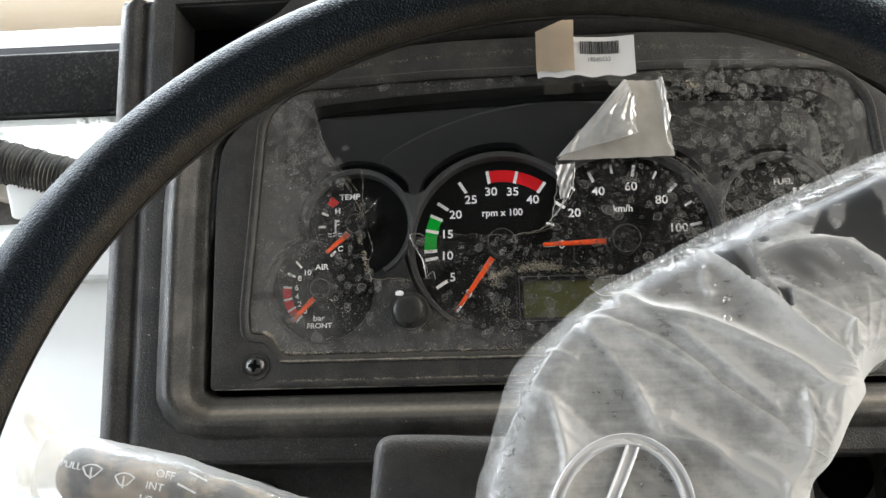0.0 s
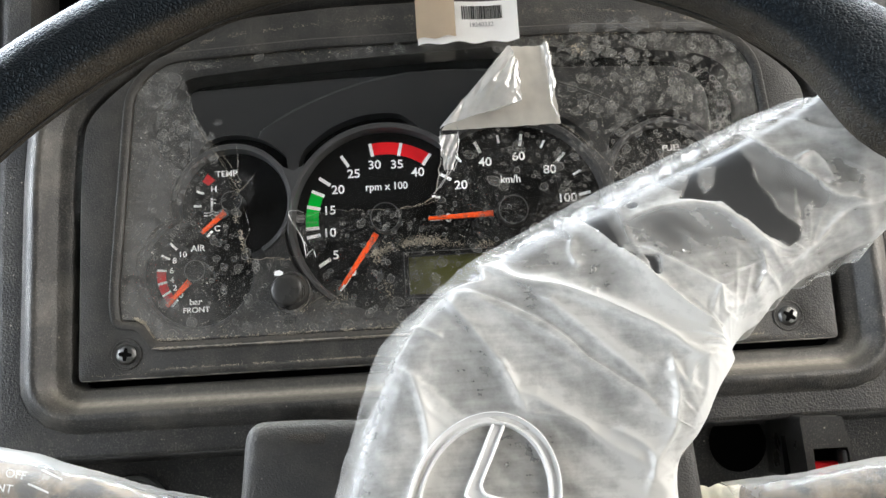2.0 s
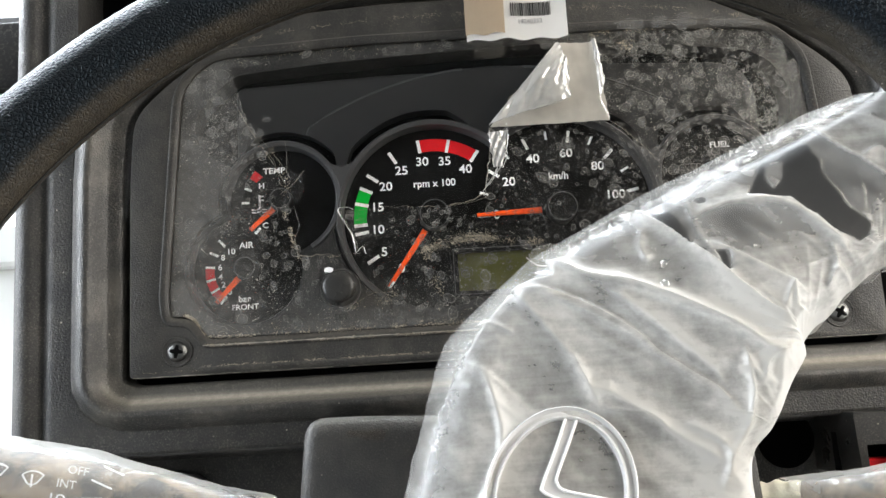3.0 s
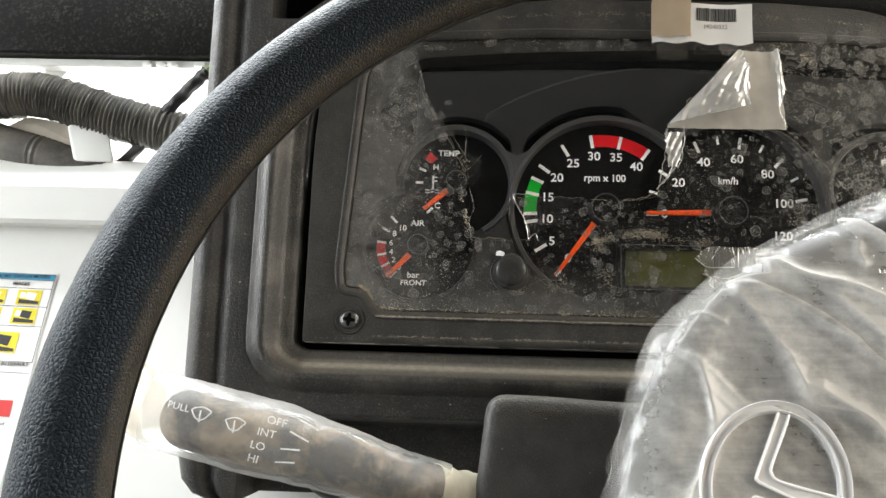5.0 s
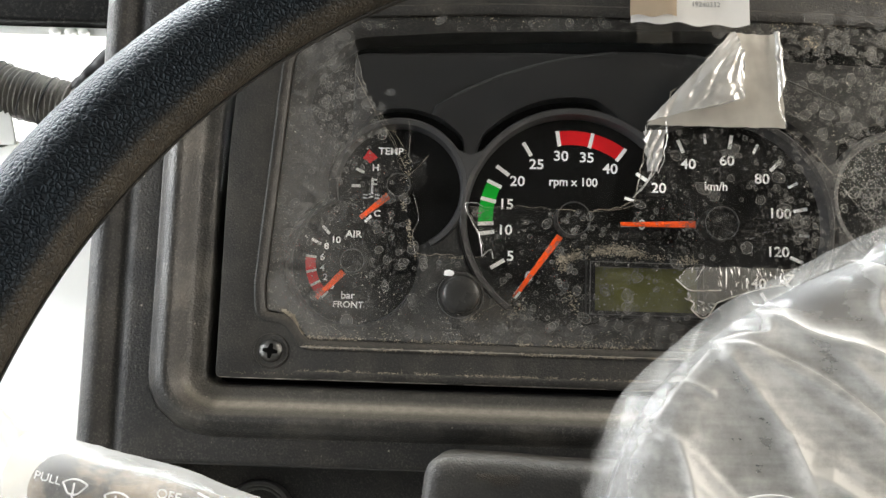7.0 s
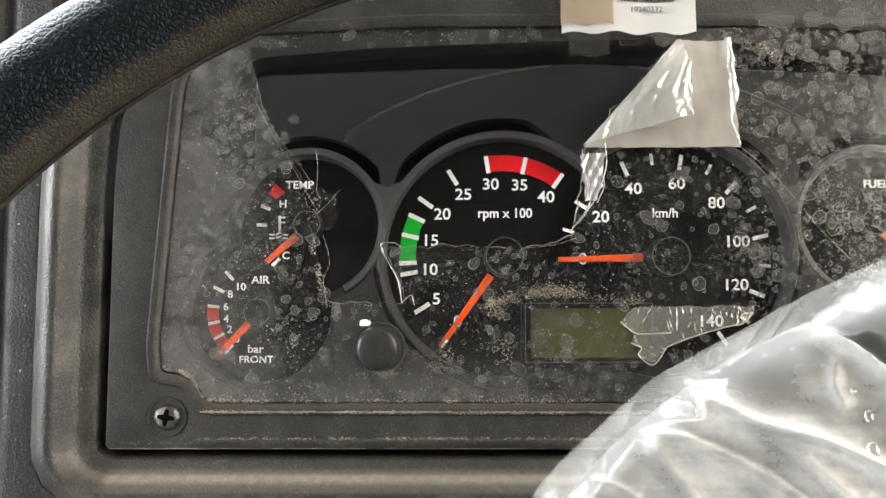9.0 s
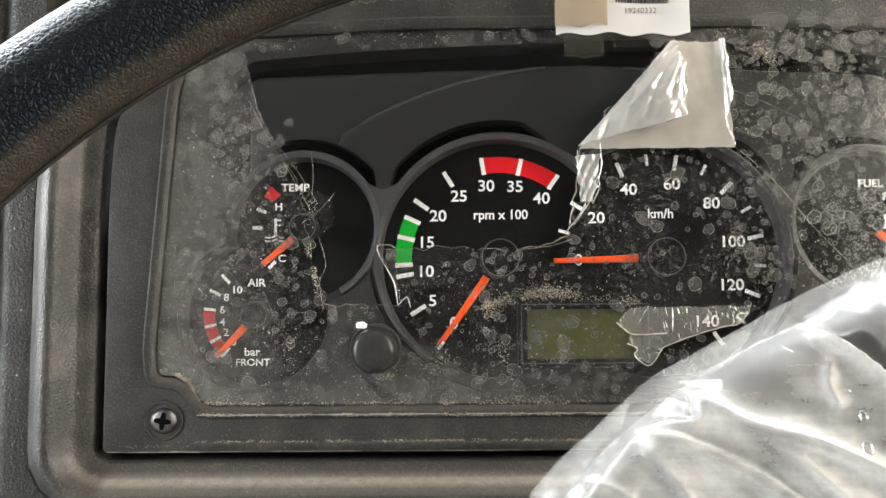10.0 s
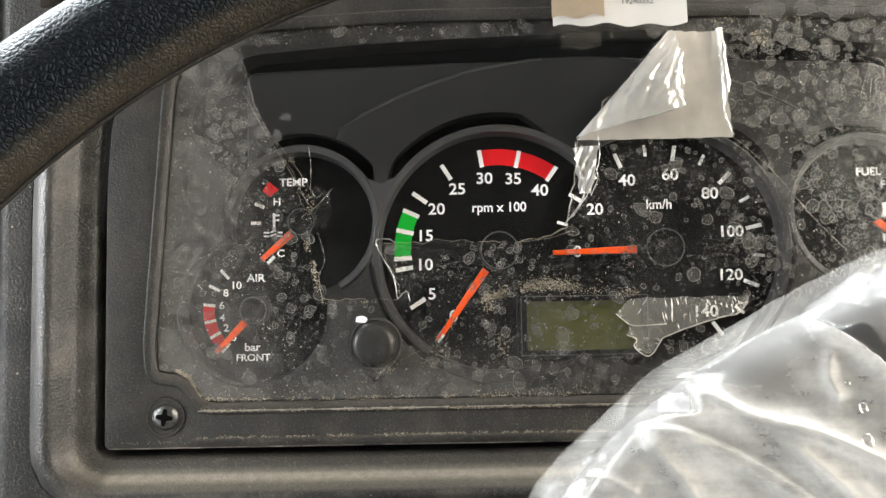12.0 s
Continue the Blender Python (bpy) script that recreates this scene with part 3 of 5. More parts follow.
    mask = joined(cut(mask, holes), cut(arch, joined(*[disc(x, z, r, 0, 40) for (x, z), r in ((TEMP, 34), (TACH, 55), (SPEED, 55.5), (FUEL, 34))])))
    for c, r, a0, a1 in ((TACH, 55.5, 66, 152), (SPEED, 56, 28, 114), (TEMP, 34, 22, 128), (FUEL, 34, 52, 158)):
        mask = cut(mask, gap(c, r, r + 5.5, a0, a1))
    part("mask", mask, MASK, ob, "smooth black mask between the gauges")
    # paler tubes paint the light caught by the arch's edge
    for span in ((61, 84.5), (94.5, 119)):
        line = [radians(span[0] + (span[1] - span[0]) * k / 40) for k in range(41)]
        part("arch_highlight", tube([(199.4 * math.cos(a), 7.6, -45.5 + 199.4 * math.sin(a)) for a in line], 0.7, 8), RING, ob, "pale highlight line painted along the arch over the dials")
    part("back_wall", slab(outward(LENS_EDGE, -2), 24, 30), SHADE, ob)
    lens = part("lens", slab(outward(LENS_EDGE, -2.2), 2.4, 3.0, 0.2), LENS, ob, "clear plastic lens")
    lens.visible_shadow = False

    def bezel(name, c, r, a0, a1, mat=RING):
        rows = []
        for k in range(73):
            a = radians(a0 + (a1 - a0) * k / 72)
            rows.append([(c[0] + d * math.cos(a), y, c[1] + d * math.sin(a)) for d, y in ((r - 1.6, 15), (r - 1.4, 9.2), (r - 0.7, 6.8), (r + 1.5, 6.2), (r + 2.3, 7.0), (r + 2.5, 12))])
        return part(name, loft(rows), mat, ob)

    bezel("tachometer_bezel", TACH, 53.5, 47, 235)
    bezel("speedometer_bezel", SPEED, 54, -55, 133)
    bezel("temperature_bezel", TEMP, 32, -60, 175)
    bezel("pressure_bezel", AIR, 32.5, 150, 330, MASK)
    bezel("fuel_bezel", FUEL, 32, 5, 240)
    # webs that join the bezels of neighbouring dials
    for side, (small, big, r0, r1) in ((1, (TEMP, TACH, 33.6, 55.2)), (-1, (FUEL, SPEED, 33.6, 55.7))):
        heights = [78 + 2.2 * k for k in range(12)]
        inner = [(small[0] + side * math.sqrt(max(0, r0**2 - (z - small[1]) ** 2)), z) for z in heights]
        outer = [(big[0] - side * math.sqrt(r1**2 - (z - big[1]) ** 2), z) for z in heights]
        mid = ((inner[-1][0] + outer[-1][0]) / 2, heights[-1] - 3.4)
        ring = [p for p, q in zip(inner, outer) if side * (q[0] - p[0]) > 0.1]
        ring = [*ring, mid, *[q for p, q in zip(inner, outer) if side * (q[0] - p[0]) > 0.1][::-1]]
        part("bezel_web", slab(ring if side < 0 else ring[::-1], 6.4, 12), RING, ob, smooth=False)

    def polar(c, r, a):
        return c[0] + r * math.cos(radians(a)), c[1] + r * math.sin(radians(a))

    def tick(c, a, r0, r1, width, dial):
        part("tick", bar(polar(c, r0, a), polar(c, r1, a), width, DIAL_Y - 0.4, 0.3), INK, dial, smooth=False)

    def band(c, a0, a1, r0, r1, mat, dial):
        n = 14
        arc = [polar(c, r1, a0 + (a1 - a0) * k / n) for k in range(n + 1)] + [polar(c, r0, a1 + (a0 - a1) * k / n) for k in range(n + 1)]
        part("band", slab(arc, DIAL_Y - 0.3, DIAL_Y), mat, dial, smooth=False)

    def needle(c, a, r0, r1, hub, dial, y=9.5):
        p, q = polar(c, r0, a), polar(c, r1, a)
        side = Vector((-math.sin(radians(a)), math.cos(radians(a))))
        ring = [Vector(p) - side * 1.7, Vector(q) - side * 1.0, Vector(q) + side * 1.0, Vector(p) + side * 1.7]
        part("needle", slab([tuple(v) for v in ring], y, y + 1.4, 0.5), NEEDLE, dial, "orange-red pointer")
        part("hub_cap", turned(*c, [(hub - 0.9, 1.6 + 2.2), (hub - 0.2, 2.3 + 2.2), (hub, 4.5), (hub, 14)], 36), DIAL, dial, "black pointer hub cap")
        ring = [(c[0] + (hub - 0.5) * math.cos(k * math.pi / 24), 3.8, c[1] + (hub - 0.5) * math.sin(k * math.pi / 24)) for k in range(49)]
        part("hub_edge", tube(ring, 0.28, 6, False), RING, dial)

    def dial(name, c, r, label):
        return part(name, disc(*c, r, DIAL_Y, 18), DIAL, ob, label)

    tach = dial("tachometer", TACH, 53, "black rev counter dial with white, green and red marks")
    at = lambda v: 234.4 - 4.5 * v  # noqa: E731
    band(TACH, at(11.4), at(17.6), 39, 46.2, GREEN, tach)
    band(TACH, at(30), at(40), 39, 46.2, RED, tach)
    for v in (0, 5, 10, 11.4, 15, 17.6, 20, 25, 30, 35, 40):
        tick(TACH, at(v), 38.6, 46.4, 1.9, tach)
    for v in (0, 5, 10, 15, 20, 25, 30, 35, 40):
        word(str(v), *polar(TACH, 33.3 if v > 5 else 35, at(v)), 5.1, DIAL_Y - 0.3, INK, tach)
    word("rpm x 100", -35.6, 88.3, 4.3, DIAL_Y - 0.3, INK, tach, squeeze=0.9)
    needle(TACH, 234.6, 10, 48, 8.6, tach)
    part("needle_tip", bar(polar(TACH, 44, 235.6), polar(TACH, 48.2, 235.2), 1.1, 9.2), INK, tach, smooth=False)

    speed = dial("speedometer", SPEED, 53.5, "black speedometer dial with white marks in kilometres per hour")
    at = lambda v: 181.2 - 1.69 * v  # noqa: E731
    for v in range(0, 141, 10):
        tick(SPEED, at(v), 40 if v % 20 == 0 else 42, 47, 1.7 if v % 20 == 0 else 1.3, speed)
    for v in range(0, 141, 20):
        word(str(v), *polar(SPEED, (33.5, 33.5, 33.6, 33.6, 33.8, 33, 33.5, 34.5)[v // 20] if v else 36.5, at(v)), 5.1, DIAL_Y - 0.3, INK, speed)
    word("km/h", 36, 88.3, 4.3, DIAL_Y - 0.3, INK, speed, squeeze=0.9)
    needle(SPEED, 181.4, 11, 48, 8.6, speed)

    temp = dial("temperature_gauge", TEMP, 31.5, "black coolant temperature gauge with a red block at hot")
    for a in (157, 178, 226):
        tick(TEMP, a, 19.8, 24.2, 1.4, temp)
    part("red_block", slab([(-141.5, 97.5), (-138, 95), (-134.2, 98), (-138.6, 102)], DIAL_Y - 0.3, DIAL_Y), RED, temp, smooth=False)
    word("TEMP", -127.6, 101.2, 3.5, DIAL_Y - 0.3, INK, temp)
    word("H", -135, 92.6, 3.3, DIAL_Y - 0.3, INK, temp)
    word("C", -133.4, 69.4, 3.3, DIAL_Y - 0.3, INK, temp)
    icon = [bar((-136.4, 79.5), (-136.4, 87.5), 1.1, DIAL_Y - 0.3), bar((-136, 86.6), (-134, 86.6), 0.7, DIAL_Y - 0.3), bar((-136, 84.4), (-134, 84.4), 0.7, DIAL_Y - 0.3)]
    icon += [bar((-141 + 3 * k, z), (-138.6 + 3 * k, z + (0.8 if k % 2 else -0.2)), 0.7, DIAL_Y - 0.3) for k in range(3) for z in (77.4, 79)]
    part("thermometer_mark", joined(*icon), INK, temp, smooth=False)
    needle(TEMP, 220.5, 7, 24.5, 6.2, temp)

    air = dial("air_pressure_gauge", AIR, 32, "black air pressure gauge with a red low band")
    steps = [(0, 228.5), (2, 209.5), (4, 192.5), (6, 173.5), (8, 153), (10, 133)]
    band(AIR, 174, 226, 19.5, 24.6, RED, air)
    for v, a in steps:
        tick(AIR, a, 19.3, 24.6, 1.3, air)
        word(str(v), *polar(AIR, 16.4 if v < 10 else 14.8, a - 1), 3.3, DIAL_Y - 0.3, INK, air)
    word("AIR", -144.6, 58.6, 3.5, DIAL_Y - 0.3, INK, air)
    word("bar", -146.3, 28, 3.6, DIAL_Y - 0.3, INK, air)
    word("FRONT", -146, 23.4, 3.1, DIAL_Y - 0.3, INK, air)
    needle(AIR, 226, 7, 25.5, 6.2, air)

    fuel = dial("fuel_gauge", FUEL, 31.5, "black fuel gauge with an orange pointer")
    word("FUEL", 130.4, 101.3, 3.5, DIAL_Y - 0.3, INK, fuel)
    word("F", 136.6, 95.4, 3.3, DIAL_Y - 0.3, INK, fuel)
    word("E", 136.6, 71.5, 3.3, DIAL_Y - 0.3, INK, fuel)
    part("pump_mark", joined(slab([(135, 81), (138.4, 81), (138.4, 87.5), (135, 87.5)], DIAL_Y - 0.3, DIAL_Y), bar((138.8, 82), (140, 86), 0.6, DIAL_Y - 0.3)), INK, fuel, smooth=False)
    for a in (-40, -20, 0, 20, 40):
        tick(FUEL, a, 19.8, 24.2, 1.4, fuel)
    needle(FUEL, -37, 7, 24.5, 6.2, fuel)
    rear = dial("rear_pressure_gauge", (145.5, 44.5), 32, "black rear air pressure gauge")
    needle((145.5, 44.5), 226, 7, 25.5, 6.2, rear)

    lcd = part("display", slab([(-25.5, 24), (26, 24), (26, 46.5), (-25.5, 46.5)], 11.5, 16), LCD, ob, "olive liquid crystal display, switched off")
    part("display_frame", holed([(-29, 21), (29.5, 21), (29.5, 50), (-29, 50)], [[(-25, 24.4), (25.6, 24.4), (25.6, 46), (-25, 46)]], 8.0, 14), DIAL, lcd, smooth=False)
    part("display_rim", holed([(-27.6, 22.4), (28, 22.4), (28, 48.4), (-27.6, 48.4)], [[(-27.2, 22.8), (27.6, 22.8), (27.6, 48), (-27.2, 48)]], 7.6, 8.2), RING, lcd, "thin moulded line round the display", smooth=False)
    knob = part("reset_knob", turned(-90.6, 29.2, [(0.5, -10.4), (4, -10.3), (7.0, -9.9), (8.0, -9.3), (8.6, -8.2), (8.9, -6.6), (9.2, -3), (9.6, 0), (10.0, 1.5), (10.1, 8)], 40), KNOB, ob, "black round trip reset knob")
    part("knob_collar", turned(-90.6, 29.2, [(10.0, 3.0), (10.2, 1.2), (11.0, 1.2), (11.3, 3.4)], 40), COLLAR, knob)
    part("knob_mark", slab(rounded([(-99, 38.6), (-94.6, 38.2), (-93.8, 40.2), (-96, 41.4), (-98.6, 41)], 0.8, 3), 0.5, 1.0), INK, ob, smooth=False)
    word("SET", -90.6, 13.4, 3.4, 2.3, DIAL, ob)
    return ob


cluster()
screw(-180, 0)
screw(180, 0)


# ---- torn protective film on the lens ----
CLEAN = [(-112, 48.5), (-79, 48), (-83, 60), (-89, 72), (-60, 73), (-36, 72), (-18, 73), (-7.5, 78), (-4, 96), (-2.5, 114), (12, 134), (36, 160.5), (-60, 161.5), (-148, 160), (-142, 134), (-124, 100), (-117, 66)]


def ragged(points, step, amount, seed):
    """A closed outline cut into short steps that wander a little."""
    made = []
    for a, b in zip(points, [*points[1:], points[0]]):
        a, b = Vector(a), Vector(b)
        n = max(1, int((b - a).length / step))
        for k in range(n):
            p = a.lerp(b, k / n)
            q = Vector((p.x * 0.21, p.y * 0.21, seed))
            made.append((p.x + noise.noise(q) * amount, p.y + noise.noise(q + Vector((9, 4, 0))) * amount))
    return made


def in_outline(p, poly):
    inside = False
    for (ax, az), (bx, bz) in zip(poly, [*poly[1:], poly[0]]):
        if (az > p[1]) != (bz > p[1]) and p[0] < (bx - ax) * (p[1] - az) / (bz - az) + ax:
            inside = not inside
    return inside


def film():
    ob = thing("protective_film", (0, 1, 2), "torn clear film on the lens, spotted with dried water and dust", "protective film")
    hole = ragged(CLEAN, 3.0, 1.6, 3)
    part("sheet", holed(outward(LENS_EDGE, -3.5), [hole], 1.2, 1.35), FILM, ob, smooth=False).visible_shadow = False
    # frayed edge of the tear, curled off the lens
    low = [p for p in hole if p[1] < 158]
    for a, b, size in ((0.0, 0.07, 0.42), (0.07, 0.3, 0.3), (0.3, 0.34, 0.5), (0.36, 0.6, 0.75), (0.7, 0.76, 0.22), (0.8, 0.86, 0.16), (0.87, 0.95, 0.2), (0.95, 1.0, 0.22)):
        run = low[int(a * len(low)): int(b * len(low))]
        path = [(x, 0.6, z) for x, z in run]
        part("torn_edge", tube(path, lambda t, c, s=size: s * (0.15 + 0.8 * abs(noise.noise(Vector((t * 30, math.cos(c), s * 5))))), 6), FRAY, ob, "curled torn edge")
    for run in (((66, 0.7, 115.3), (74, 0.7, 108.5), (84.6, 0.7, 97.6), (98.5, 0.7, 80.2), (112, 0.7, 66)), ((-6, 0.7, 76), (-16, 0.7, 73), (-30, 0.7, 71.6))):
        part("torn_edge", tube(smooth_path(run, 12), lambda t, c: 0.05 + 0.2 * abs(noise.noise(Vector((t * 22, math.cos(c), 2)))), 6), FRAY, ob, "curled torn edge")
    # clear strands hanging under the flap and a curl by the rev counter
    for run, size in (
        (((-3.2, -1, 114.5), (-2.9, -1.6, 105.8), (0.1, -0.8, 95.9), (-1.3, -1.2, 88.5), (-8.8, 0, 78.8)), 0.5),
        (((6.7, -1.2, 117), (7, -2, 108.2), (5.5, -1, 101), (2.5, -0.6, 93.4), (-5, 0, 82)), 0.42),
        (((-1, -2, 113), (3.5, -2.6, 106), (6, -1.4, 99), (3, -1, 91)), 0.4),
        (((-4, -1, 108), (-1.5, -2, 103), (2.2, -1.6, 100), (1.2, -1, 96)), 0.36),
        (((-84, -1, 74), (-89.4, -1.6, 73.4), (-88.2, -1, 68.5), (-82.6, -1, 58), (-80.8, -0.4, 48.2)), 0.42),
        (((-84, -1, 74), (-81.2, -1.6, 72.2)), 0.3),
        (((-80.8, -0.4, 48.2), (-77, -0.6, 51.5), (-75.4, -0.4, 47.2)), 0.34),
    ):
        part("strand", tube(smooth_path(run, 14), lambda t, c, s=size: s * (0.35 + 0.7 * abs(noise.noise(Vector((t * 14, math.cos(c), s * 9))))), 8), FOLD, ob, "twisted clear strand")

    def patch(name, corners, nu, nv, lift, label, mat=FOLD, rough=1.0):
        """A crumpled piece between four corners (x, z), lifted off the lens."""
        a, b, c, d = (Vector(p) for p in corners)
        rows = []
        for j in range(nv + 1):
            row = []
            for i in range(nu + 1):
                u, v = i / nu, j / nv
                p = a.lerp(b, u).lerp(d.lerp(c, u), v)
                q = Vector((p.x * 0.09, p.y * 0.09, 2))
                y = 0.3 - lift(u, v) - rough * (2.6 * abs(noise.noise(q)) + 1.0 * abs(noise.noise(q * 2.7)))
                edge = noise.noise(q * 3) * 0.8
                row.append((p.x + edge, y, p.y + edge * 0.6))
            rows.append(row)
        return part(name, loft(rows, caps=False, cyclic=False), mat, ob, label, angle=50)

    patch("peeled_flap", ((-2.5, 115.2), (65.4, 115.5), (59.3, 162), (38, 162)), 44, 34, lambda u, v: 1.5 * math.sin(math.pi * v) + 2 * v * (1 - u) + 1.8 * max(0, u - 0.88) * 12 * v, "flat beige peeled flap standing off the lens", FLAP, 0.25)
    patch("folded_flap", ((-3.2, 115.5), (43.5, 128.5), (44, 146), (39, 162)), 40, 40, lambda u, v: 4.0 + 2.2 * math.sin(math.pi * u) + 3.6 * abs(noise.noise(Vector((u * 4.2 + v * 1.6, v * 1.1, 3)))) + 0.6 * abs(noise.noise(Vector((u * 11, v * 3, 8)))), "glossy folded corner of the flap", FOLD, 0.45)
    patch("rolled_side", ((58, 162), (61, 162), (63.6, 138), (60.6, 128)), 8, 24, lambda u, v: 4.5 + 1.6 * math.sin(math.pi * u), "curled side of the flap", FOLD, 0.4)
    patch("crease", ((-4, 112), (7, 113), (3, 92), (-2, 92)), 14, 22, lambda u, v: 1.2 * math.sin(7 * u + 6 * v) ** 2, "crumpled clear strip", FOLD, 0.6)
    # dried water: thin rims round faint stains, thick at the right and along the top
    rng = random.Random(11)
    inside = outward(LENS_EDGE, -4)
    bold, faint, grit = bmesh.new(), bmesh.new(), bmesh.new()
    for _ in range(24000):
        x, z = rng.uniform(-184, 184), rng.uniform(4, 170)
        dense = 0.45 if x > 60 and z > 55 else 0.13 if x > 0 else (0.42 if z > 105 else 0.16) if x < -120 else 0.16
        dense *= 0.6 + 0.9 * max(0, noise.noise(Vector((x * 0.04, z * 0.04, 9))) + 0.35)
        if z > 152 and x > 30:
            dense = 0.9
        if rng.random() > dense or not in_outline((x, z), inside) or in_outline((x, z), CLEAN):
            continue
        pick = rng.random()
        r = rng.uniform(0.16, 0.5) if pick < 0.6 else rng.uniform(0.5, 1.35) if pick < 0.93 else rng.uniform(1.4, 2.9)
        turn, long, count = rng.uniform(0, 6.3), rng.uniform(1, 1.45), 6 if r < 0.5 else 13
        ring = []
        for k in range(count):
            a = 2 * math.pi * k / count
            q = r * (1 + 0.3 * noise.noise(Vector((math.cos(a) * 1.3, math.sin(a) * 1.3, x))))
            u, v = q * long * math.cos(a), q * math.sin(a)
            ring.append((x + u * math.cos(turn) - v * math.sin(turn), z + u * math.sin(turn) + v * math.cos(turn)))
        wide = min(0.5 * r, 0.1 + 0.06 * r)
        inner = [(x + (px - x) * (1 - wide / r), z + (pz - z) * (1 - wide / r)) for px, pz in ring]
        loft([[(px, 1.05, pz) for px, pz in ring], [(px, 1.05, pz) for px, pz in inner]], caps=False, bm=bold)
        if r > 0.5:
            faint.faces.new([faint.verts.new((px, 1.1, pz)) for px, pz in inner])

    def speck(bm, x, z, r, y=0.95):
        a0 = rng.uniform(0, 6.3)
        bm.faces.new([bm.verts.new((x + r * rng.uniform(0.5, 1.6) * math.cos(a0 + k * 1.57), y, z + r * rng.uniform(0.5, 1.3) * math.sin(a0 + k * 1.57))) for k in range(4)])

    for _ in range(15000):
        x, z = rng.uniform(-184, 184), rng.uniform(3, 170)
        here = noise.noise(Vector((x * 0.03, z * 0.03, 5))) + (0.3 if z < 40 or z > 160 else 0) + (0.15 if x > 40 else 0.4 if x < -124 else 0)
        if rng.random() > here * 1.8 + (0.3 if z < 22 else 0) or not in_outline((x, z), inside) or in_outline((x, z), CLEAN):
            continue
        speck(grit, x, z, 0.1 + 0.34 * rng.random() ** 5)
    # brown scum along the lower edge, the tear and above the display
    scum = bmesh.new()

    def strew(path, count, spread, size, y=0.95):
        run = smooth_path([(x, 0, z) for x, z in path], 12)
        for _ in range(count):
            k = rng.random() * (len(run) - 1)
            p = run[int(k)].lerp(run[min(int(k) + 1, len(run) - 1)], k - int(k))
            if noise.noise(p * 0.11) > -0.15:
                speck(scum, p.x + rng.gauss(0, spread), p.z + rng.gauss(0, spread), size * rng.uniform(0.5, 1.5), y)

    strew([(-180, 21), (-171, 17), (-166, 8.5), (-160, 6.9), (-80, 6.7), (0, 6.7), (80, 6.7), (160, 6.9)], 2000, 0.5, 0.24)
    strew([(-165, 2.4), (-80, 2.1), (0, 2.1), (80, 2.1), (164, 2.4)], 2600, 0.35, 0.26, -0.85)
    strew([(-166, -8.7), (-80, -8.6), (0, -8.7), (80, -8.6), (166, -8.7)], 1500, 0.3, 0.22, -1.35)
    strew([(-198, -10.6), (-80, -11), (0, -11), (80, -11), (198, -10.6)], 900, 0.35, 0.16, -0.1)
    strew([(-190, -6), (-80, -8), (0, -6), (80, -8), (190, -6)], 500, 2.5, 0.12, -0.1)
    strew([(-160, 8), (-80, 7), (0, 8), (80, 7)], 700, 2.4, 0.2)
    strew([(-44, 47.5), (-38, 49), (-24, 52.5), (-9, 52), (10, 49.6), (22, 49)], 1100, 1.3, 0.19)
    strew([(-38, 50), (-20, 54), (-6, 53)], 700, 1.6, 0.18)
    strew([(-44, 46), (-36, 40), (-32, 36)], 240, 1.3, 0.24)
    strew([(-41, 38), (-38, 30), (-36, 24)], 120, 1.6, 0.24)
    strew([(-60, 26), (-66, 22), (-72, 19)], 100, 2.2, 0.25)
    strew([(-113, 47.5), (-115.5, 55), (-117, 64), (-120, 73)], 200, 0.7, 0.24)
    strew([(-116, 80), (-119, 92), (-124, 101), (-126, 112)], 160, 1.4, 0.22)
    strew([(-112, 48), (-96, 47.2), (-82, 47.4)], 120, 0.3, 0.16)
    strew([(-100, 20), (-90, 16), (-82, 20)], 90, 1.3, 0.22)
    strew([(-150, 172), (-118, 179), (-60, 183.5), (0, 184), (60, 183.5), (118, 179), (150, 172)], 1100, 0.7, 0.2, -0.1)
    strew([(-60, 181), (0, 182), (60, 181), (130, 173)], 500, 2.2, 0.14, -0.1)
    strew([(76, 162), (80, 158), (84, 161)], 90, 1.4, 0.3)
    strew([(60, 168), (100, 169), (140, 168)], 300, 1.4, 0.28)
    strew([(-150, 163), (-90, 166), (0, 167), (60, 167)], 300, 1.6, 0.22)
    # broad dried flakes on the bead at the top right, and dark runs with pale rims elsewhere
    flakes = bmesh.new()
    for x, z, wide, tall in ((83, 171.2, 8.5, 3.6), (99, 172, 5.5, 3.4), (113, 171.4, 6.5, 4.2), (132, 170, 5, 3), (148, 168.6, 9, 3.8), (166, 158, 4, 5), (172, 140, 3, 7), (-58, 22, 4, 2.4), (-66, 21, 3, 2), (-41, 35, 2.2, 3.6), (-128, 128, 2.6, 2.2), (-132, 120, 2.2, 2.6), (-156, 140, 3, 2.4)):
        ring = []
        for k in range(22):
            a = 2 * math.pi * k / 22
            q = 1 + 0.8 * noise.noise(Vector((math.cos(a) * 1.5, math.sin(a) * 1.5, x)))
            ring.append((x + wide * q * math.cos(a), z + tall * q * math.sin(a)))
        y = -0.75 if z > 167.5 else 0.9
        inner = [(x + (px - x) * 0.96, z + (pz - z) * 0.94) for px, pz in ring]
        flakes.faces.new([flakes.verts.new((px, y, pz)) for px, pz in inner])
        loft([[(px, y - 0.02, pz) for px, pz in ring], [(px, y - 0.02, pz) for px, pz in inner]], caps=False, bm=bold)
